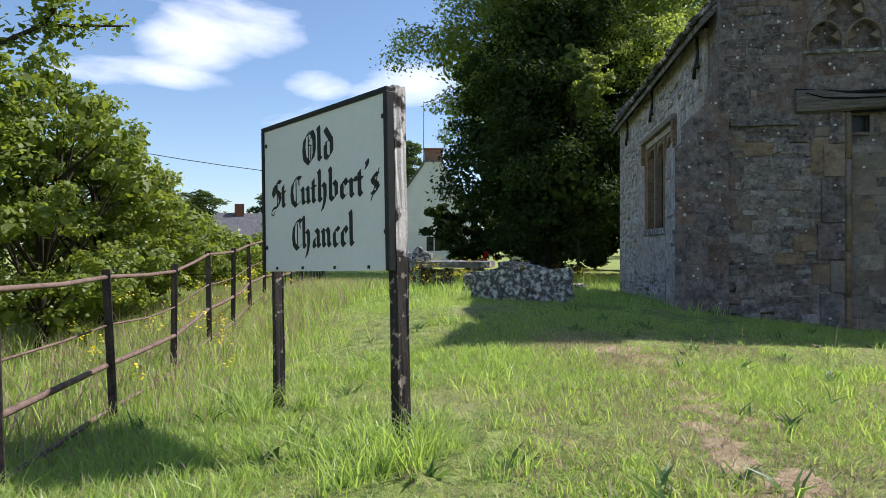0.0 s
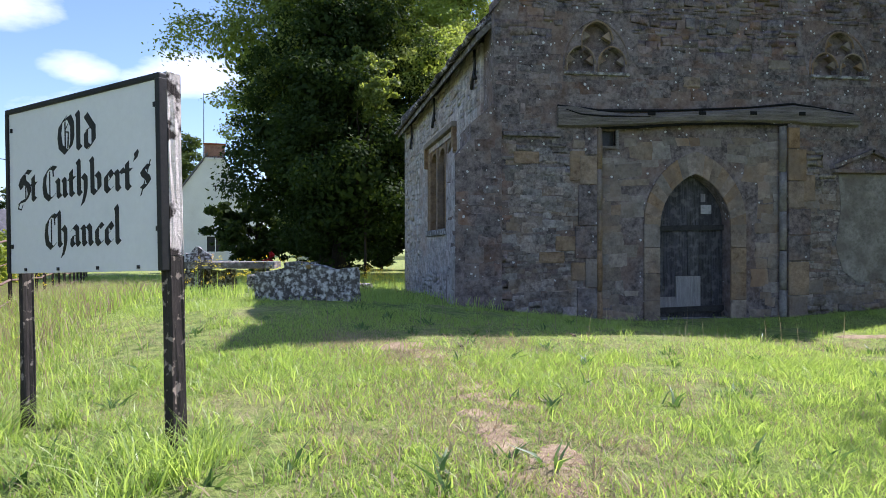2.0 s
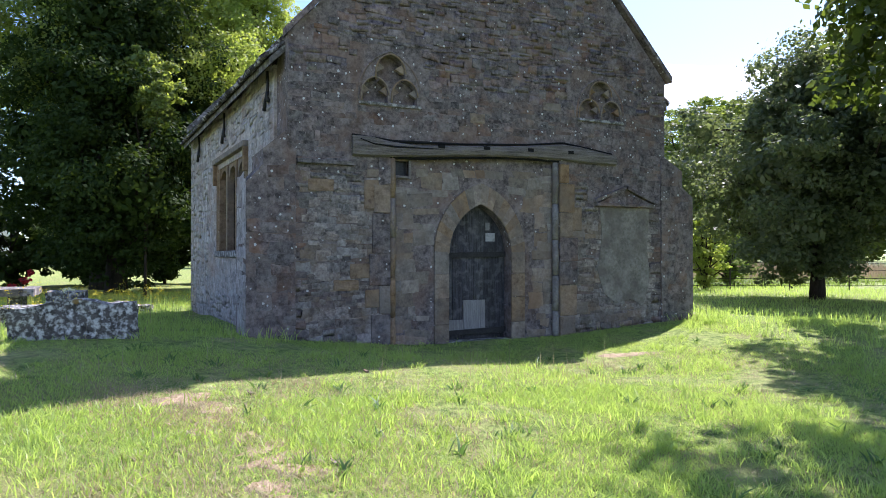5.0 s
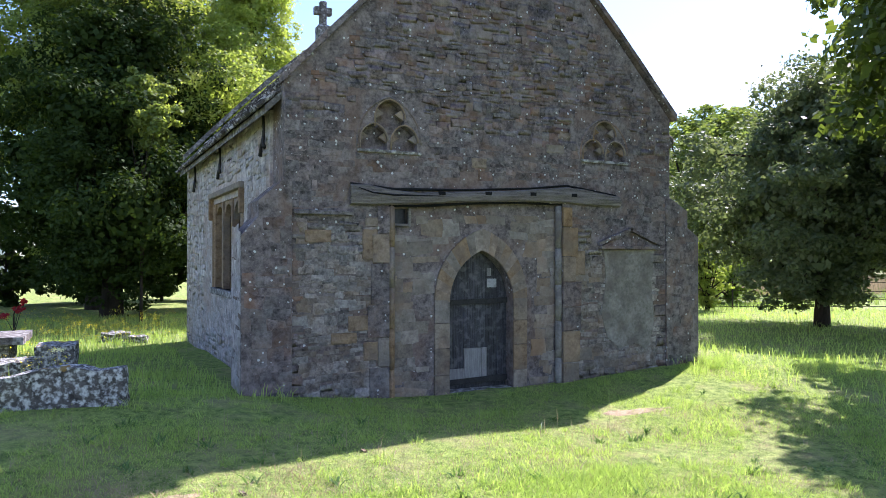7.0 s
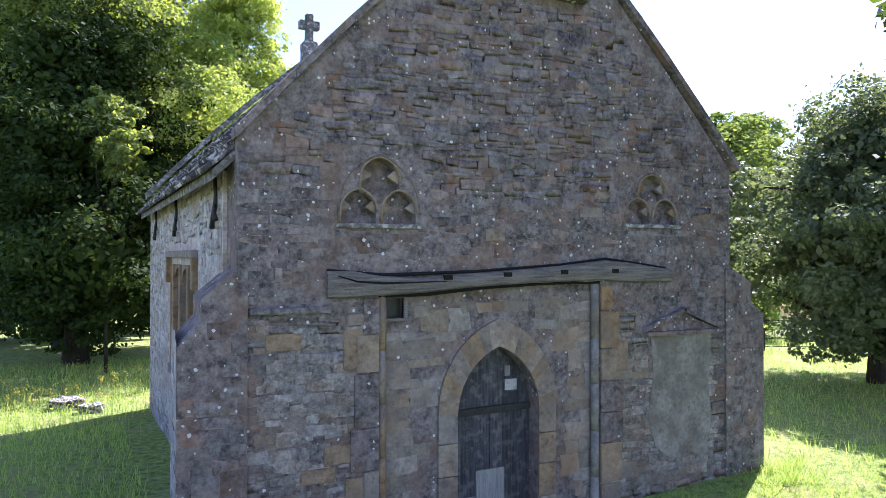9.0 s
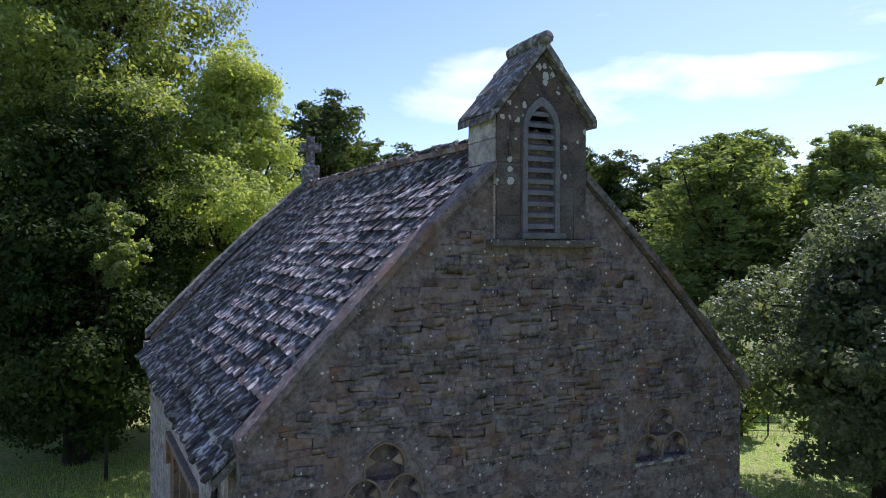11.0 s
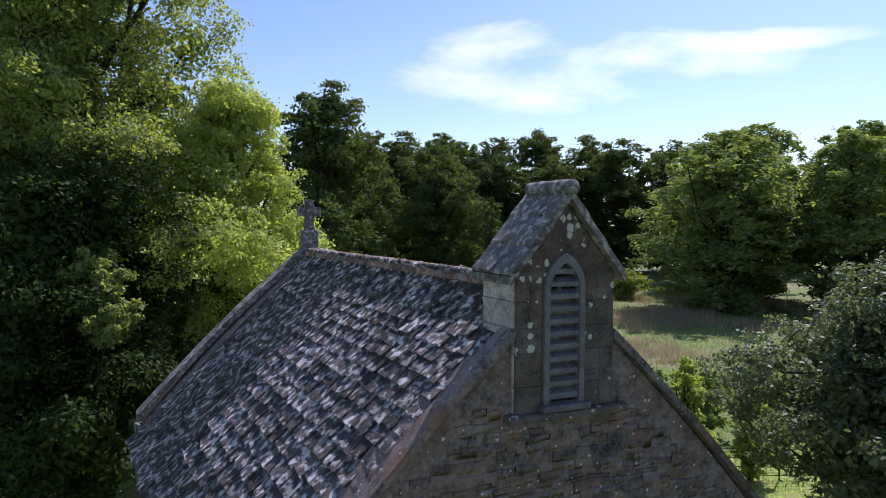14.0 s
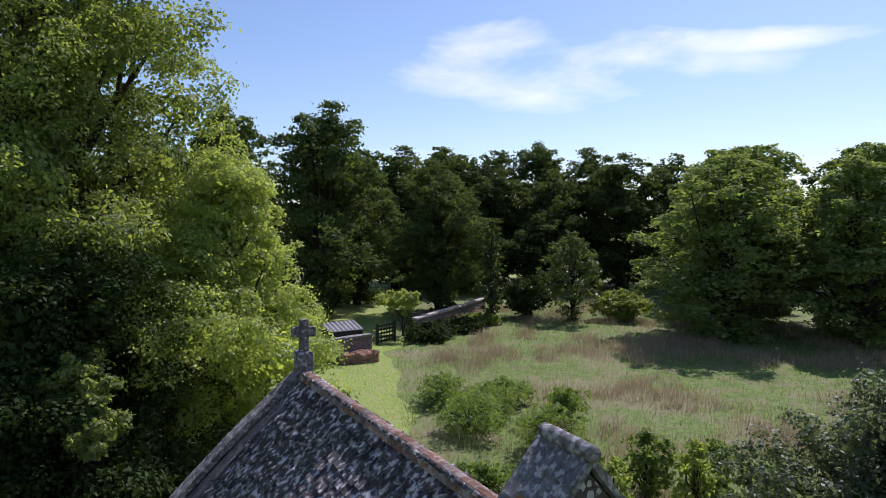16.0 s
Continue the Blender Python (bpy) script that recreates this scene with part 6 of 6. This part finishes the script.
# ---- grass and flowers ----
def patch_noise(xy, scale, seed):
    """Cheap smooth random field, 0 to 1."""
    rng = np.random.default_rng(seed)
    total = np.zeros(len(xy))
    for k in range(7):
        a, ph = rng.uniform(0, math.pi * 2), rng.uniform(0, 6.28)
        s = scale * rng.uniform(0.6, 2.2)
        total += np.sin((xy[:, 0] * math.cos(a) + xy[:, 1] * math.sin(a)) * s + ph)
    return 0.5 + total / 7.5


def outside_chapel(xy):
    x, y = xy[:, 0] + SKEW * (xy[:, 1] - FRONT), xy[:, 1]
    return ~((x > 1.36) & (x < 9.0) & (y > 8.9) & (y < 17.0))


def blades(name, label, xy, height, width, mat, seed, bend=0.5):
    """Grass: each blade is a bent tapered strip."""
    rng = np.random.default_rng(seed)
    n = len(xy)
    z = ground_np(xy) - 0.02
    a = rng.uniform(0, 2 * np.pi, n)
    side = np.stack([np.cos(a), np.sin(a), np.zeros(n)], 1)
    b = rng.uniform(0, 2 * np.pi, n)
    lean = np.stack([np.cos(b), np.sin(b), np.zeros(n)], 1) * (height * bend * rng.uniform(0.2, 1.2, n))[:, None]
    base = np.stack([xy[:, 0], xy[:, 1], z], 1)
    upv = np.array([0, 0, 1.0]) * height[:, None]
    w = width[:, None]
    v = np.stack([base - side * w, base + side * w, base + upv * 0.6 + lean * 0.35 + side * w * 0.7, base + upv * 0.6 + lean * 0.35 - side * w * 0.7, base + upv * 0.95 + lean * 1.0], 1).reshape(-1, 3)
    k = np.arange(n)[:, None] * 5
    f = np.concatenate([k + np.array([[0, 1, 2]]), k + np.array([[0, 2, 3]]), k + np.array([[3, 2, 4]])], 1).reshape(-1, 3)
    return tagged(new(name, quick_mesh(name, v, f, mat)), label, "grass", kind="stuff")


R = np.random.default_rng(77)


def scatter(n, x0, x1, y0, y1):
    return np.stack([R.uniform(x0, x1, n), R.uniform(y0, y1, n)], 1)


# worn earth showing through the turf
def bare(xy):
    """How worn the turf is at each place, 0 to 1."""
    x, y = xy[:, 0], xy[:, 1]
    wob = 0.12 * np.sin(y * 3.1) + 0.07 * np.sin(y * 7.3 + 1)
    track = np.exp(-((x - 0.74 + 0.13 * (y - 2.7) - wob) / 0.42) ** 2) * np.exp(-((y - 3.4) / 1.9) ** 4)
    spot = np.exp(-((x - 6.1) / 0.50) ** 2 - ((y - 7.1) / 0.16) ** 2)
    extra = 0.5 * np.exp(-((x - 2.6) / 0.30) ** 2 - ((y - 3.3) / 0.25) ** 2) + 0.5 * np.exp(-((x - 4.2) / 0.35) ** 2 - ((y - 4.4) / 0.22) ** 2) + 0.3 * np.exp(-((x - 1.0) / 0.4) ** 2 - ((y - 5.9) / 0.2) ** 2)
    return np.clip(track + spot + extra, 0, 1)


def worn_patch(cx, cy, rx, ry, seed, turn=0.0):
    """A thin irregular patch of bare earth lying on the ground."""
    rng = random.Random(seed)
    k, rings = 26, 5
    wave = [rng.uniform(0.5, 1.3) for _ in range(k)]
    verts, faces = [(cx, cy, ground_z(cx, cy) + 0.007)], []
    for r in range(1, rings + 1):
        for i in range(k):
            a = 2 * math.pi * i / k
            f = r / rings * (wave[i] * 0.6 + wave[(i + 1) % k] * 0.4)
            x, y = rx * f * math.cos(a), ry * f * math.sin(a)
            x, y = cx + x * math.cos(turn) - y * math.sin(turn), cy + x * math.sin(turn) + y * math.cos(turn)
            verts.append((x, y, ground_z(x, y) + (0.007 if r < rings else -0.01)))
    for i in range(k):
        faces.append((0, 1 + i, 1 + (i + 1) % k))
        for r in range(rings - 1):
            a, c2 = 1 + r * k, 1 + (r + 1) * k
            faces.append((a + i, c2 + i, c2 + (i + 1) % k, a + (i + 1) % k))
    tagged(new("bare_earth", mesh_of("bare_earth", verts, faces, EARTH, True)), "worn patch of dry pinkish earth in the turf", "ground", kind="structure")


worn = random.Random(31)
spots_at = [(6.1, 7.1, 0.55, 0.13, -0.1), (5.75, 7.2, 0.2, 0.09, 0.3)]
for k in range(16):
    y = 1.9 + 0.23 * k
    spots_at.append((0.80 - 0.13 * (y - 2.7) + worn.uniform(-0.16, 0.16), y, worn.uniform(0.10, 0.30), worn.uniform(0.07, 0.20), worn.uniform(-1, 1)))
for k, (cx, cy, rx, ry, turn) in enumerate(spots_at):
    worn_patch(cx, cy, rx, ry, k, turn)

# mown turf in front of the chapel
p = np.concatenate([scatter(160000, -2.5, 5.0, 1.5, 5.2), scatter(170000, -3.4, 12.5, 3.8, 9.2)])
scorch = bare(p) * 0.74
keep = (R.random(len(p)) > scorch) & outside_chapel(p)
green = p[keep]
tall = 0.016 + 0.050 * np.clip(patch_noise(green, 1.5, 4), 0, 1) * R.uniform(0.5, 1.6, len(green))
blades("grass", "short bright green churchyard turf", green, tall, R.uniform(0.0018, 0.0042, len(green)), GRASS, 5, 1.1)
p = np.concatenate([scatter(50000, -3.0, 8.0, 1.3, 7.0), scatter(14000, -0.2, 1.6, 1.8, 6.0)])
p = p[R.random(len(p)) < 0.36 + 0.4 * bare(p) + 0.5 * np.clip(patch_noise(p, 2.2, 3) - 0.5, 0, 1)]
blades("grass", "dry straw-coloured turf blades", p, R.uniform(0.02, 0.09, len(p)), R.uniform(0.002, 0.004, len(p)), DRY_GRASS, 6, 1.3)
# tufts
c = np.concatenate([scatter(420, -2.6, 9.5, 1.6, 8.6), scatter(380, -2.2, 5.0, 1.8, 5.2)])
c = c[R.random(len(c)) > 0.9 * bare(c)]
big = R.uniform(0.6, 1.35, len(c))
p = np.repeat(c, 46, axis=0) + R.normal(size=(len(c) * 46, 2)) * 0.055 * np.repeat(big, 46)[:, None]
keep = outside_chapel(p)
blades("grass", "coarse bright green grass tufts", p[keep], (R.uniform(0.04, 0.125, len(p)) * np.repeat(big, 46))[keep], R.uniform(0.0022, 0.0046, keep.sum()), GRASS, 7, 1.1)
# long arching tussocks at the sign posts and the chapel corner
c = np.concatenate([R.normal(size=(14, 2)) * 0.22 + np.array([9.05, 8.6]), R.normal(size=(12, 2)) * 0.13 + np.array([-0.66, 2.70]), R.normal(size=(7, 2)) * 0.13 + np.array([-1.55, 3.45])])
p = np.repeat(c, 40, axis=0) + R.normal(size=(len(c) * 40, 2)) * 0.045
blades("grass", "long arching grass tussocks", p, R.uniform(0.10, 0.27, len(p)), R.uniform(0.0022, 0.0044, len(p)), GRASS, 28, 1.2)
c = np.concatenate([scatter(120, -1.5, 5.0, 2.0, 6.0), np.stack([0.74 - 0.13 * np.linspace(-0.9, 3.2, 60) + R.normal(size=60) * 0.3, np.linspace(1.8, 5.9, 60)], 1)])
p = np.repeat(c, 60, axis=0) + R.normal(size=(len(c) * 60, 2)) * 0.10
blades("grass", "matted straw-coloured dry grass", p, R.uniform(0.015, 0.06, len(p)), R.uniform(0.002, 0.0042, len(p)), DRY_GRASS, 29, 1.8)
# broad-leaved weeds in the turf
c = np.concatenate([scatter(75, -2.2, 7.5, 2.0, 7.5), np.array([(-0.5, 2.45), (-0.2, 2.6), (2.3, 3.9), (2.5, 4.0), (-1.2, 3.0)])])
p = np.repeat(c, 9, axis=0) + R.normal(size=(len(c) * 9, 2)) * 0.025
blades("weeds", "dark green broad-leaved weeds in the turf", p, R.uniform(0.05, 0.12, len(p)), R.uniform(0.008, 0.016, len(p)), WEED, 27, 1.5)
# wider churchyard
p = np.concatenate([scatter(32000, -9, 2, 8.5, 24), scatter(22000, 8.3, 24, 5.5, 20)])
p = p[outside_chapel(p)]
blades("grass", "longer rough churchyard grass", p, R.uniform(0.06, 0.22, len(p)), R.uniform(0.004, 0.009, len(p)), GRASS, 8, 0.7)
# rank grass along the fence
t = R.uniform(0, 1, 26000)
p = np.stack([-1.9 - 3.4 * t + R.normal(size=len(t)) * 0.5, 1.0 + 12.0 * t], 1)
short = np.clip((p[:, 1] - 1.0) / 4.5, 0.3, 1.0)
blades("grass", "long rank grass along the iron fence", p[:17000], R.uniform(0.08, 0.30, 17000) * short[:17000], R.uniform(0.0025, 0.0055, 17000), GRASS, 9, 0.7)
blades("grass", "bleached seeding grass along the iron fence", p[17000:], R.uniform(0.10, 0.40, 9000) * short[17000:], R.uniform(0.0015, 0.003, 9000), DRY_GRASS, 10, 0.5)
p = scatter(12000, -9.5, -2.6, 1.5, 16)
q = scatter(16000, -9.5, -2.6, 1.5, 16)
blades("grass", "green rough grass behind the iron fence", q, R.uniform(0.1, 0.32, len(q)), R.uniform(0.003, 0.007, len(q)), GRASS, 18, 0.7)
blades("grass", "bleached hay behind the iron fence", p, R.uniform(0.12, 0.36, len(p)), R.uniform(0.003, 0.007, len(p)), DRY_GRASS, 11, 0.7)
# field
p = scatter(60000, 9, 62, 17.5, 76)
mown = (p[:, 0] < 10.5 + 0.36 * (p[:, 1] - 26)) & (p[:, 1] > 24)
rough = p[~mown]
blades("grass", "green meadow grass in the field", rough, R.uniform(0.12, 0.42, len(rough)), R.uniform(0.010, 0.022, len(rough)), MEADOW, 14, 0.8)
lawn = np.concatenate([p[mown], scatter(9000, 10, 24, 26, 60)])
blades("grass", "close-mown garden grass", lawn, R.uniform(0.05, 0.13, len(lawn)), R.uniform(0.015, 0.03, len(lawn)), GRASS, 17, 0.7)
c = scatter(3200, 12, 60, 20, 74)
c = c[(patch_noise(c, 0.33, 12) + 0.5 * (patch_noise(c, 1.2, 19) - 0.5) > 0.565) & (c[:, 0] > 13.0 + 0.36 * (c[:, 1] - 26))]
tuss = np.repeat(c, 32, axis=0) + R.normal(size=(len(c) * 32, 2)) * 0.42
blades("grass", "tall tussocks of dry seeding grass in the field", tuss, R.uniform(0.35, 0.95, len(tuss)), R.uniform(0.008, 0.018, len(tuss)), HAY, 13, 0.55)
# seed stalks standing up at the edge of the shade
p = np.concatenate([scatter(60, -0.5, 6.5, 5.6, 7.4), scatter(40, -2, 2, 9, 13)])
blades("grass", "thin upright seed stalks", p, R.uniform(0.22, 0.42, len(p)), np.full(len(p), 0.0022), DRY_GRASS, 15, 0.15)

# yellow flowers
def flowers(label, xy, low, high, seed, size):
    r = np.random.default_rng(seed)
    z = ground_np(xy) + r.uniform(low, high, len(xy))
    c = np.stack([xy[:, 0], xy[:, 1], z], 1)
    v, f = leaf_cloud(c, np.zeros_like(c) + np.array([0, 0, 1.0]), 12, 0.035, size, seed, 0.9, 0.8)
    tagged(new("wildflowers", quick_mesh("wildflowers", v, f, YELLOW)), label, "flowers", kind="stuff")
    blades("grass", "green flower stems", xy, z - ground_np(xy) + 0.02, np.full(len(xy), 0.004), GRASS, seed + 1, 0.02)


t = R.uniform(0, 1, 90)
flowers("yellow ragwort flowers along the fence", np.stack([-2.2 - 3.4 * t + R.normal(size=90) * 0.5, 2.5 + 10 * t], 1), 0.25, 0.6, 21, 0.012)
flowers("yellow ragwort flowers behind the tombs", np.concatenate([scatter(420, -4.5, 1.3, 14.5, 21), scatter(60, -2.5, -0.5, 8.8, 12)]), 0.2, 0.55, 23, 0.011)

umbel = thing("cow_parsley", -0.62, 9.3, 0.4, "white umbel flower rising behind the tomb", "flower")
part("stem", mesh_of("stem", *tube([(0, 0, 0), (0.02, 0, 0.3), (0.0, 0, 0.52)], [0.006, 0.005, 0.004], 5), DRY_GRASS), umbel)
cs = np.array([(0.06 * math.cos(a) * r, 0.06 * math.sin(a) * r, 0.54 - 0.02 * r) for r in (0.3, 0.7, 1.0) for a in [i * 0.7 for i in range(9)]])
v, f = leaf_cloud(cs, np.zeros_like(cs) + np.array([0, 0, 1.0]), 10, 0.012, 0.009, 31, 0.9, 0.8)
part("flower_head", quick_mesh("flower_head", v, f, WHITE_PETAL), umbel)
